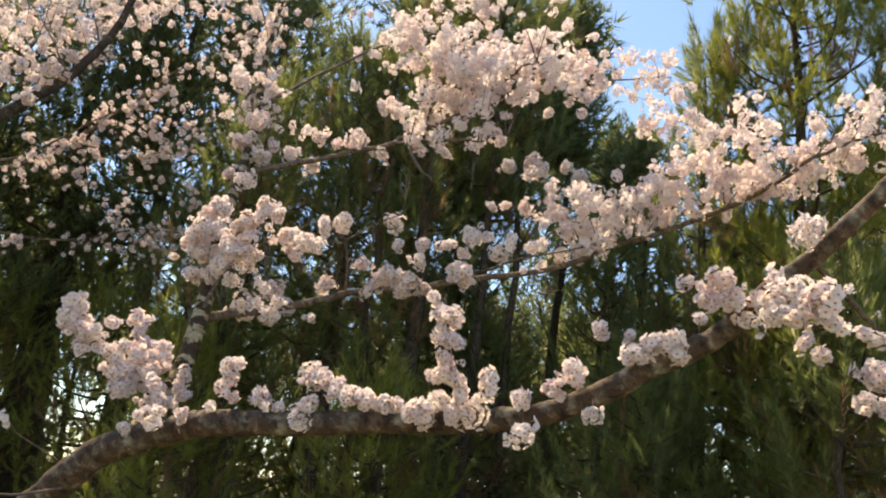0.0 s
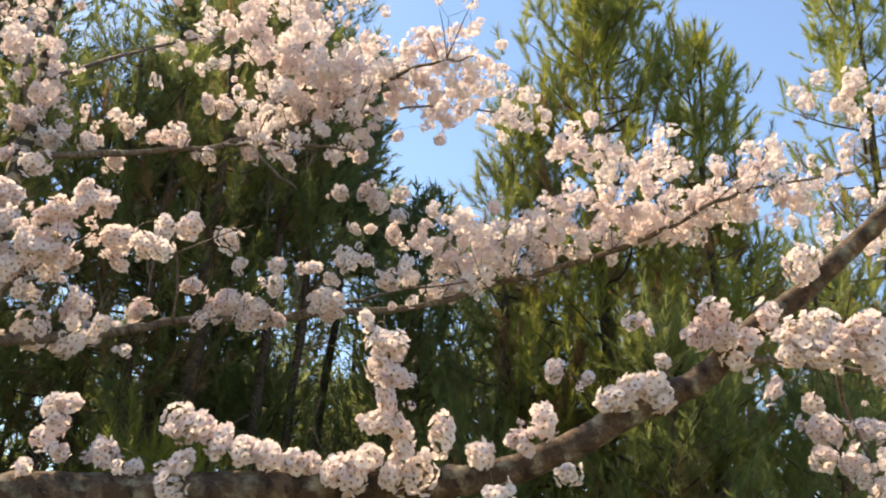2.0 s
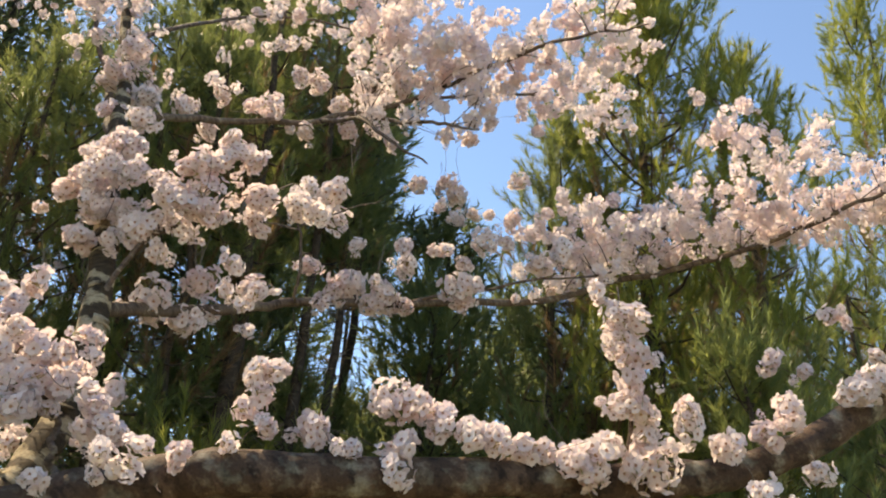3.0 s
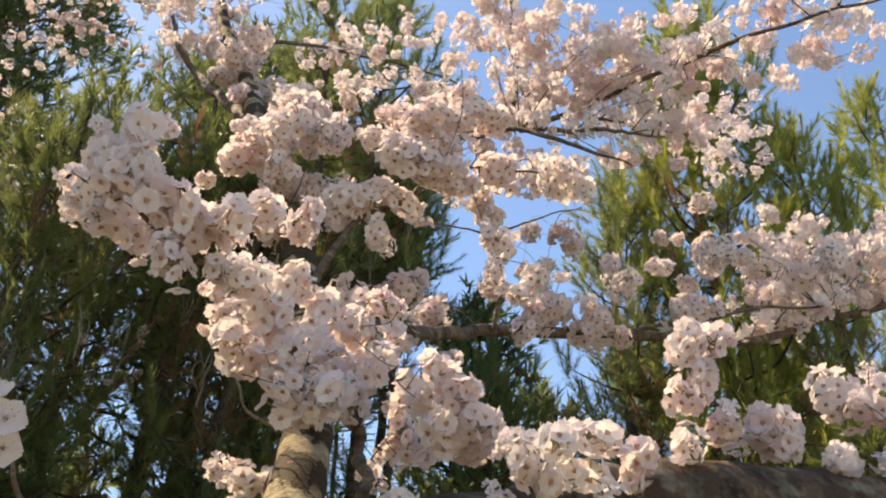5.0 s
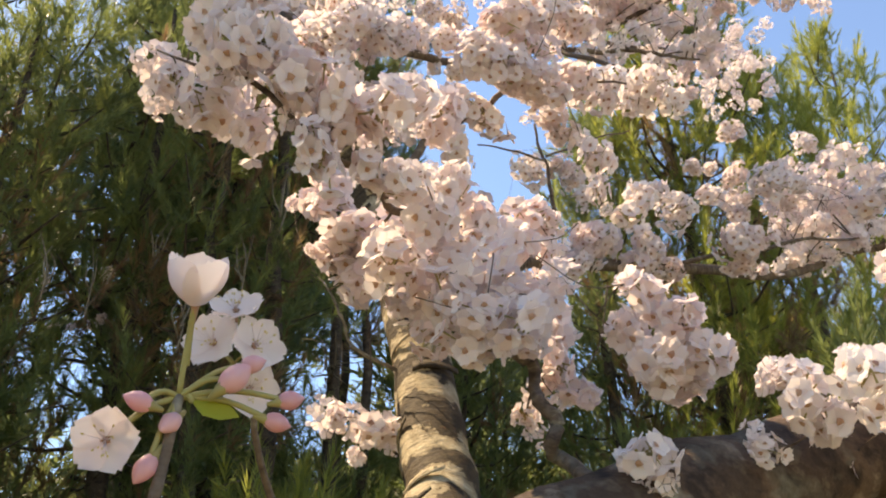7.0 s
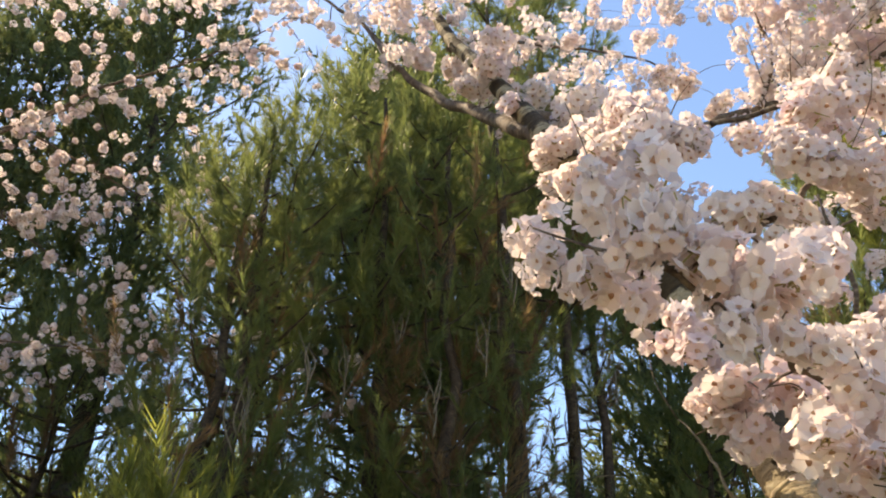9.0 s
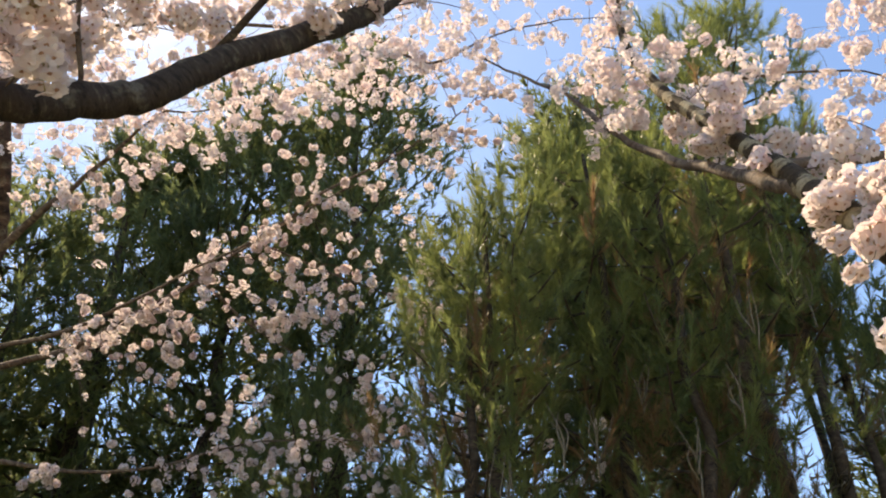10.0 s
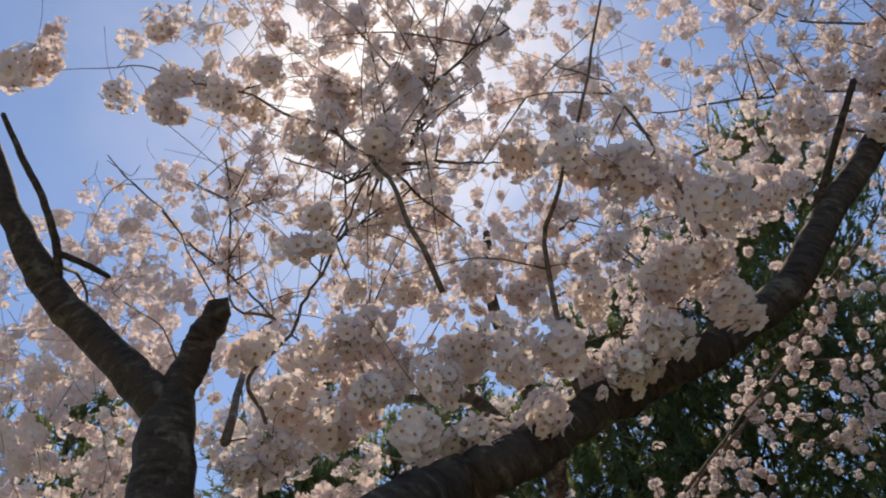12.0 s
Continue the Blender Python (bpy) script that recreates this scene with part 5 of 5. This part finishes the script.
# ---- the cherry that stands farther back ----
back_cherry = Cherry((-5.45, 6.0, 0.0), "slender flowering cherry with loose drooping sprays before dark pines", 13, 300)
back_cherry.limb([(-5.45, 6.0, -0.1, 0.13), (-5.35, 5.9, 1.5, 0.10), (-5.2, 5.7, 2.8, 0.085), (-5.1, 5.6, 3.448, 0.075), (-5.0, 5.5, 3.89, 0.068), (-4.9, 5.4, 4.22, 0.055), (-4.84, 5.2, 4.52, 0.045), (-4.8, 4.9, 4.98, 0.035), (-4.64, 4.7, 5.35, 0.022)], "trunk", 12, 0.04)
for rows in (
    [(-4.96, 5.45, 4.12, 0.035), (-4.63, 5.3, 4.357, 0.025), (-4.29, 5.1, 4.436, 0.016), (-3.9, 4.9, 4.6, 0.008)],
    [(-5.08, 5.62, 3.6, 0.03), (-4.605, 5.8, 3.838, 0.022), (-4.385, 5.85, 4.03, 0.019), (-3.945, 5.7, 4.152, 0.016), (-3.6, 5.5, 4.246, 0.013), (-3.237, 5.4, 4.46, 0.010), (-2.92, 5.4, 4.654, 0.008), (-2.59, 5.3, 4.8, 0.005), (-2.38, 5.2, 4.94, 0.003)],
    [(-4.9, 5.6, 3.75, 0.018), (-4.4, 5.45, 3.75, 0.014), (-4.12, 5.4, 3.857, 0.011), (-3.81, 5.4, 4.038, 0.009), (-3.48, 5.4, 4.23, 0.007), (-3.07, 5.45, 4.55, 0.004)],
    [(-5.1, 5.7, 3.3, 0.02), (-4.5, 5.95, 3.25, 0.014), (-4.04, 6.0, 3.285, 0.010), (-3.66, 6.0, 3.376, 0.007), (-3.13, 5.9, 3.337, 0.005), (-2.68, 5.7, 3.225, 0.002)],
    [(-4.6, 5.8, 3.84, 0.014), (-4.245, 5.8, 4.038, 0.010), (-3.72, 5.5, 4.14, 0.007), (-3.44, 5.5, 4.365, 0.004)],
    [(-3.6, 5.5, 4.25, 0.008), (-3.2, 5.7, 4.15, 0.006), (-2.9, 5.85, 4.1, 0.004), (-2.66, 5.9, 4.15, 0.002)],
    [(-3.9, 5.7, 4.15, 0.008), (-3.6, 5.8, 3.9, 0.006), (-3.3, 5.95, 3.75, 0.003)],
    [(-5.0, 5.5, 3.9, 0.03), (-5.4, 5.2, 4.3, 0.02), (-5.9, 4.9, 4.6, 0.01)],
    [(-4.82, 5.0, 4.85, 0.016), (-4.5, 5.3, 5.2, 0.012), (-4.19, 5.66, 5.36, 0.009), (-3.47, 5.74, 5.57, 0.006), (-2.74, 5.77, 5.68, 0.003)],
):
    back_cherry.limb([(x, y, z, 0.72 * w) for x, y, z, w in rows], "branch", 7, 0.05, TWIG_BARK)
back_cherry.sprays(95, 0.42, (0.75, -0.05, -0.45), 0.034, 0.062, 0.06, [(-4.6, 5.0, 3.1), (-2.3, 6.2, 5.0)])
back_cherry.mass([(-4.3, 5.6, 3.95), (-3.8, 5.55, 4.15), (-3.3, 5.5, 4.35), (-2.9, 5.45, 4.6), (-2.5, 5.3, 4.85)], (0.2, 0.2, 0.2), 60, 0.034, 0.066)
back_cherry.mass([(-3.7, 5.8, 3.9), (-3.3, 5.85, 4.05), (-2.9, 5.85, 4.15), (-2.7, 5.9, 4.2)], (0.2, 0.2, 0.2), 30, 0.034, 0.062)
back_cherry.mass([(-4.3, 6.0, 3.3), (-3.6, 6.0, 3.4), (-3.1, 5.9, 3.4), (-2.7, 5.7, 3.3)], (0.2, 0.2, 0.2), 30, 0.034, 0.062)
back_cherry.mass([(-4.9, 5.2, 4.6), (-4.4, 5.0, 4.5), (-3.9, 4.9, 4.6), (-3.3, 4.8, 4.5)], (0.4, 0.3, 0.3), 150, 0.045, 0.075)
back_cherry.mass([(-5.9, 5.0, 4.3), (-5.2, 5.3, 4.3)], (0.5, 0.4, 0.4), 90, 0.045, 0.075)
back_cherry.mass([(-3.3, 5.0, 4.9), (-2.7, 4.9, 4.85), (-2.3, 4.7, 4.6)], (0.2, 0.2, 0.15), 60, 0.06, 0.09)
back_cherry.mass([(-4.1, 5.0, 4.7), (-3.6, 5.1, 4.75), (-2.8, 5.0, 4.85)], (0.35, 0.25, 0.2), 100, 0.04, 0.07)
back_cherry.mass([(-3.99, 5.75, 3.46), (-3.38, 5.75, 3.49), (-2.81, 5.75, 3.53), (-2.33, 5.75, 3.28), (-1.92, 5.75, 3.09)], (0.2, 0.2, 0.18), 70, 0.034, 0.06)
back_cherry.mass([(-3.80, 5.75, 3.08), (-3.20, 5.75, 3.19), (-2.68, 5.75, 3.14)], (0.22, 0.2, 0.16), 45, 0.034, 0.058)
back_cherry.mass([(-4.19, 5.66, 5.36), (-3.47, 5.74, 5.57), (-2.74, 5.77, 5.68)], (0.32, 0.3, 0.2), 130, 0.04, 0.066)
# a high branch whose blossom closes the gap above the pines
back_cherry.limb([(-4.7, 4.8, 5.2, 0.016), (-3.9, 5.0, 5.35, 0.011), (-3.08, 5.03, 5.21, 0.009), (-2.68, 5.19, 5.13, 0.008), (-2.37, 5.12, 5.21, 0.006), (-2.08, 5.07, 5.24, 0.004), (-1.79, 5.05, 5.23, 0.002)], "branch", 7, 0.05, TWIG_BARK)
back_cherry.mass([(-3.08, 5.03, 5.21), (-2.68, 5.19, 5.13), (-2.37, 5.12, 5.21), (-2.08, 5.07, 5.24), (-1.79, 5.05, 5.23)], (0.3, 0.3, 0.17), 120, 0.04, 0.066)
back_cherry.grow_twigs()
back_cherry.bare_twigs(80, 0.25)
back_cherry.finish()


# ---- conifers ----
def plume(length, needles, spread, width, r, close=0.0):
    """A brush of needles round a shoot 1 long on z: thin triangles. close: how far they draw together towards the tip."""
    v, f = [], []
    for k in range(needles):
        z = r.uniform(0.0, 0.95)
        a = k * 2.39996 + r.uniform(-0.4, 0.4)
        open_ = spread * (1 - close * z) * r.uniform(0.75, 1.15)
        out = np.array((math.cos(a), math.sin(a), 0))
        tip = np.array((0, 0, z)) + (out * math.sin(open_) + np.array((0, 0, math.cos(open_)))) * length * r.uniform(0.75, 1.1)
        side = np.array((-math.sin(a), math.cos(a), 0)) * width
        o = len(v)
        v += [np.array((0, 0, z)) - side, np.array((0, 0, z)) + side, tip]
        f.append((o, o + 1, o + 2))
    return np.array(v), np.array(f)


CANDLE = [plume(0.34, 74, s, 0.0105, np.random.default_rng(i + 20), 0.6) for i, s in enumerate((0.85, 1.05, 1.25))]
TUFT = [plume(0.38, 80, s, 0.0135, np.random.default_rng(i + 30), 0.6) for i, s in enumerate((0.8, 1.0, 1.2))]
BROAD = [plume(0.45, 17, s, 0.042, np.random.default_rng(i + 9)) for i, s in enumerate((0.6, 0.8, 1.0))]


def conifer(name, base, height, radius, seed, mat, count, label, low, shoot, power, limbs, tuft, brush, group="pines behind the cherries", single=True, girth=1.0):
    """Trunk, whorls of limbs and a crown of needle brushes: broad ones inside, finer ones at the ends of the limbs."""
    r = np.random.default_rng(seed)
    ob = thing(name, base, label, "conifer", group)
    b = np.array(base, float)
    axis = lambda t: b + np.array((0, 0, height * t))
    line = np.array([(*axis(t), 0.010 + 0.014 * girth * height * (1 - t) ** 1.2) for t in np.linspace(-0.02, 0.97, 14)])
    line[:, :2] += np.cumsum(r.normal(0, 0.022, (14, 2)), 0) - r.normal(0, 0.01, (14, 2))
    v, f, a = tube(line, 10, 0.06, r)
    child("trunk", mesh_of("trunk", v, f, [PINE_BARK], None, True, a), ob)
    kinds = brush + BROAD + brush
    rots, sizes, places = [[[] for _ in kinds] for _ in range(3)]

    def put(i, d, size, q):
        rots[i].append(turn_to(d / np.linalg.norm(d), r.uniform(0, 6.3)))
        sizes[i].append(size)
        places[i].append(q)

    wood = Bundle()
    for k in range(int(95 * (low - 0.08)) if single and low > 0.15 else 0):
        t = r.uniform(0.08, low)
        az, reach = r.uniform(0, 6.3), radius * r.uniform(0.3, 0.9)
        d = np.array((math.cos(az), math.sin(az), r.uniform(-0.35, 0.5))) * reach
        p0 = axis(t)
        for n in range(3):
            e = d * r.uniform(0.3, 1.0) + r.normal(0, 0.22, 3) * reach
            v, f, a = tube(spline([(*p0, 0.006), (*(p0 + e * 0.5 + r.normal(0, 0.06, 3) * reach), 0.004), (*(p0 + e), 0.0015)], 3), 3, 0.05, r)
            wood.add(v, f, 0, a)
    if wood.n:
        child("dead_wood", wood.mesh("dead_wood", [DEAD]), ob, "bare grey dead twigs below the crown", "stuff")
        wood = Bundle()
    each = max(4, count // limbs)
    for k in range(limbs):
        t = low + (0.98 - low) * ((k + r.uniform(0, 0.8)) / limbs)
        reach = radius * min(1.0, 0.45 + 2.2 * (t - low)) * ((1 - t) / (1 - low)) ** power * r.uniform(0.65, 1.2) + 0.05
        az = k * 2.39996 + r.uniform(-0.5, 0.5)
        out = np.array((math.cos(az), math.sin(az), 0))
        rise = -0.12 + 0.75 * t + r.uniform(-0.15, 0.15)
        p0 = axis(t)
        p2 = p0 + out * reach + np.array((0, 0, rise * reach))
        p1 = (p0 + p2) / 2 + np.array((0, 0, -0.10 * reach)) + r.normal(0, 0.04, 3) * reach
        v, f, a = tube(spline([(*p0, 0.006 + 0.012 * reach), (*p1, 0.005 + 0.007 * reach), (*p2, 0.003)], 3), 4, 0.05, r)
        if single:
            child("limb", mesh_of("limb", v, f, [PINE_BARK], None, True, a), ob)
        else:
            wood.add(v, f, 0, a)
        lumps = brush is CANDLE or brush is TUFT
        # each side shoot ends in one upright brush with smaller ones at its foot
        for n in range(max(3, each // 3) if lumps else 0):
            u = 1.0 if n == 0 else r.uniform(0.3, 0.95)
            q = p0 * (1 - u) ** 2 + 2 * p1 * u * (1 - u) + p2 * u * u
            if n:
                q = q + r.normal(0, 1, 3) * np.array((1, 1, 0.55)) * (0.05 + 0.17 * reach)
            dead = 6 if n and u < 0.75 and t < 0.8 and r.random() < 0.42 else 0
            put(int(r.integers(0, 3)) + dead, out * 0.3 + np.array((0, 0, 1.0)) + r.normal(0, 0.16, 3), shoot * r.uniform(0.85, 1.25), q)
            for m in range(2):
                side = r.normal(0, 1, 3) * np.array((1, 1, 0.2))
                side /= np.linalg.norm(side)
                put(int(r.integers(0, 3)) + dead, side * 0.8 + out * 0.2 + np.array((0, 0, 0.75)), shoot * r.uniform(0.5, 0.8), q + side * 0.12 * shoot - np.array((0, 0, 0.1 * shoot)))
        for n in range(0 if lumps else each + each // 4):
            inner = n >= each
            u = r.uniform(0.05, 0.75) if inner else 1 - abs(r.normal(0, 0.33 - 0.2 * tuft))
            if u < 0.05:
                continue
            q = p0 * (1 - u) ** 2 + 2 * p1 * u * (1 - u) + p2 * u * u + r.normal(0, 1, 3) * (0.05 + (0.15 - 0.03 * tuft) * reach) * np.array((1, 1, 0.75 - 0.25 * tuft))
            d = out * r.uniform(0.1, 0.9) + np.array((0, 0, r.uniform(0.25, 1.1))) + r.normal(0, 0.28, 3)
            put(int(r.integers(3, 6)) if inner else int(r.integers(0, 3)), d, shoot * r.uniform(0.7, 1.3) * (1.45 if inner else 1.0), q)
    for _ in range(max(3, count // 150)):
        put(int(r.integers(0, 3)), np.array((r.normal(0, 0.2), r.normal(0, 0.2), 1.0)), shoot * r.uniform(1.0, 1.5), axis(0.97) + r.normal(0, 0.05, 3))
    if wood.n:
        child("limb", wood.mesh("limb", [PINE_BARK]), ob, "", "stuff")
    for name, first, last, stuff in (("crown", 0, 6, mat), ("dead_needles", 6, 9, NEEDLE_DEAD)):
        vs, fs, o = [], [], 0
        for i in range(first, last):
            (pv, pf), at = kinds[i], places[i]
            if not at:
                continue
            vv = np.einsum("nij,vj->nvi", np.array(rots[i]), pv) * np.array(sizes[i])[:, None, None] + np.array(at)[:, None]
            vs.append(vv.reshape(-1, 3))
            fs.append((pf[None] + (np.arange(len(at)) * len(pv))[:, None, None] + o).reshape(-1, 3))
            o += len(vs[-1])
        if o:
            child(name, mesh_of(name, np.vstack(vs), np.vstack(fs), [stuff], None, False), ob, "brown dead needles inside the crown" if first else "", "stuff")
    return ob


YOUNG_PINE = "young pine with upright brushes of long green needles"
DARK_TREE = "tall dark evergreen with a dense crown"
LOW_PINE = "low bushy sunlit green pine"
def dead_shoot(tree, x, y, z, tall, seed):
    """A forked bare shoot that stands out of the needles."""
    r = np.random.default_rng(seed)
    b = Bundle()
    for k in range(4):
        d = np.array((r.normal(0, 0.16), r.normal(0, 0.1), 1.0)) * tall * (1.0 if k == 0 else r.uniform(0.4, 0.7))
        a = np.array((x, y, z)) + (0 if k == 0 else np.array((0, 0, tall * r.uniform(0.1, 0.4))))
        v, f, al = tube(spline([(*a, 0.0045), (*(a + d * 0.5 + r.normal(0, 0.02, 3)), 0.003), (*(a + d), 0.0012)], 4), 4, 0.08, r)
        b.add(v, f, 0, al)
    child("dead_shoot", b.mesh("dead_shoot", [DEAD]), tree, "bare pale dead shoot")


# slim young pines in a loose group, their tops apart
for x, y, height, radius, seed, count, low in ((-1.95, 5.85, 5.05, 0.46, 31, 1000, 0.44), (-2.32, 5.55, 4.5, 0.36, 58, 720, 0.45), (-1.62, 5.6, 4.75, 0.34, 59, 740, 0.45), (-2.52, 5.5, 4.1, 0.36, 32, 640, 0.46), (-1.25, 5.75, 5.9, 0.38, 33, 1000, 0.46), (-0.85, 6.1, 6.4, 0.52, 71, 1200, 0.56), (-0.6, 6.3, 5.5, 0.3, 72, 700, 0.62)):
    slim = conifer("pine_tree", (x, y, 0), height, radius, seed, NEEDLE, count // 2, YOUNG_PINE, low, 0.26, 0.4, 36, 0.8, CANDLE, girth=0.55 if low > 0.5 else 1.0)
    dead_shoot(slim, x - 0.06, y - 0.42, height * 0.58, 0.34, seed)
    dead_shoot(slim, x + 0.16, y - 0.36, height * 0.64, 0.28, seed + 7)
for x, y, height, radius, seed, count, low in ((2.3, 6.2, 4.4, 1.0, 39, 1500, 0.2), (0.8, 5.9, 5.0, 0.58, 41, 1700, 0.25), (3.3, 6.0, 4.2, 1.0, 43, 1000, 0.2), (0.12, 6.5, 3.7, 0.6, 46, 1100, 0.3), (-3.5, 6.9, 3.9, 0.9, 47, 1000, 0.45), (-0.75, 6.3, 2.8, 0.7, 63, 900, 0.25)):
    conifer("pine_tree", (x, y, 0), height, radius, seed, NEEDLE, count // 2, YOUNG_PINE, low, 0.28, 0.6, 50, 0.7, CANDLE)
for x, y, height, radius, seed, count, low in ((-1.32, 7.5, 6.4, 0.7, 34, 1500, 0.40), (-1.6, 7.6, 7.0, 0.85, 51, 1300, 0.56), (-2.5, 7.9, 5.6, 0.8, 52, 500, 0.66), (-3.75, 8.4, 8.6, 1.1, 35, 1800, 0.44), (-4.7, 8.0, 7.6, 1.0, 53, 1400, 0.46),
                                             (-5.65, 8.0, 7.2, 1.1, 36, 2000, 0.36), (-7.3, 7.6, 7.0, 1.2, 37, 1700, 0.3), (-8.8, 7.0, 7.4, 1.2, 54, 1200, 0.3), (-8.8, 4.5, 6.0, 1.2, 64, 1400, 0.25), (-7.9, 6.1, 6.0, 1.1, 65, 1600, 0.25), (0.38, 7.6, 4.8, 0.55, 66, 800, 0.3), (0.3, 11.8, 6.9, 0.6, 73, 700, 0.8), (-0.6, 12.0, 6.6, 0.95, 74, 900, 0.4), (-0.42, 7.7, 6.4, 0.42, 70, 800, 0.72), (-6.0, 7.0, 5.6, 1.1, 68, 1000, 0.2), (-7.1, 6.5, 5.8, 1.1, 69, 900, 0.2)):
    conifer("evergreen_tree", (x, y, 0), height, radius, seed, NEEDLE_DARK, count, DARK_TREE, low, 0.22, 0.42, 56, 0.5, BROAD, "tall evergreens behind the pines", True, 3.2 if x == -5.65 else 2.0 if x < -5 else 0.7 if low > 0.7 else 1.3)
# pines in full sun, painted brighter by NEEDLE_LIT
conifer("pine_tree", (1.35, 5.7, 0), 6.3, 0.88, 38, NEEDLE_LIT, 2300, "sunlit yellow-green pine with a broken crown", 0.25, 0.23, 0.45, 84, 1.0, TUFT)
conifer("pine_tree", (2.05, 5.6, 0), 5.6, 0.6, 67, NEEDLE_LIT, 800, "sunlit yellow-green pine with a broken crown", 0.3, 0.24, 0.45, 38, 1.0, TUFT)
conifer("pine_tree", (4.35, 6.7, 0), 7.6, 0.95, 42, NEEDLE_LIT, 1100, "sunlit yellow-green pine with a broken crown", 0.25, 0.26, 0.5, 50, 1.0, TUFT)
# low pines; those left of x = 0 carry the painted sunlight of NEEDLE_LIT
for x, y, height, radius, seed, count in ((1.35, 4.75, 2.9, 0.8, 40, 1000), (-4.2, 6.9, 3.0, 0.9, 44, 700), (-3.0, 6.7, 2.6, 0.8, 45, 700), (2.4, 5.0, 2.7, 0.8, 48, 800), (0.3, 5.1, 2.3, 0.7, 49, 800), (-1.25, 5.1, 2.1, 0.7, 55, 900), (-2.55, 5.0, 2.35, 0.5, 56, 700), (-5.3, 6.8, 3.0, 0.9, 57, 700)):
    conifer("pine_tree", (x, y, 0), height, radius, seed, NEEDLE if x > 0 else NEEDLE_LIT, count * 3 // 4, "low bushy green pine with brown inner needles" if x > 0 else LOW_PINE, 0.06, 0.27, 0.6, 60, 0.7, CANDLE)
far = np.random.default_rng(50)
for k, x in enumerate((-11.0, -9.5, -7.9, -6.4, -4.6, -2.4, -0.4, 1.0, 2.4, 3.8, 5.2, 6.9, 8.6)):
    conifer("evergreen_tree", (x + far.uniform(-0.4, 0.4), 10.5 + far.uniform(-0.8, 1.5), 0), far.uniform(4.0, 5.3) * (0.8 if x in (-2.4, -0.4, 1.0) else 1.0), far.uniform(1.2, 1.6), 160 + k, NEEDLE_DARK, 600, "dark evergreen in the row behind", 0.06, 0.34, 0.35, 34, 0.0, BROAD, "evergreens in the back row", False)
for k, (x, y, height) in enumerate(((-4.3, 8.9, 3.5), (-3.1, 9.1, 3.9), (-2.0, 8.9, 3.0), (-1.0, 8.8, 3.2), (0.1, 8.8, 3.2), (1.3, 8.3, 4.4), (2.5, 8.2, 5.0), (3.7, 8.0, 5.2), (4.9, 8.2, 5.0))):
    conifer("evergreen_tree", (x, y, 0), height, 0.9, 190 + k, NEEDLE_DARK, 700, "dark evergreen in the row behind", 0.06, 0.26, 0.4, 34, 0.0, BROAD, "evergreens in the back row", False)
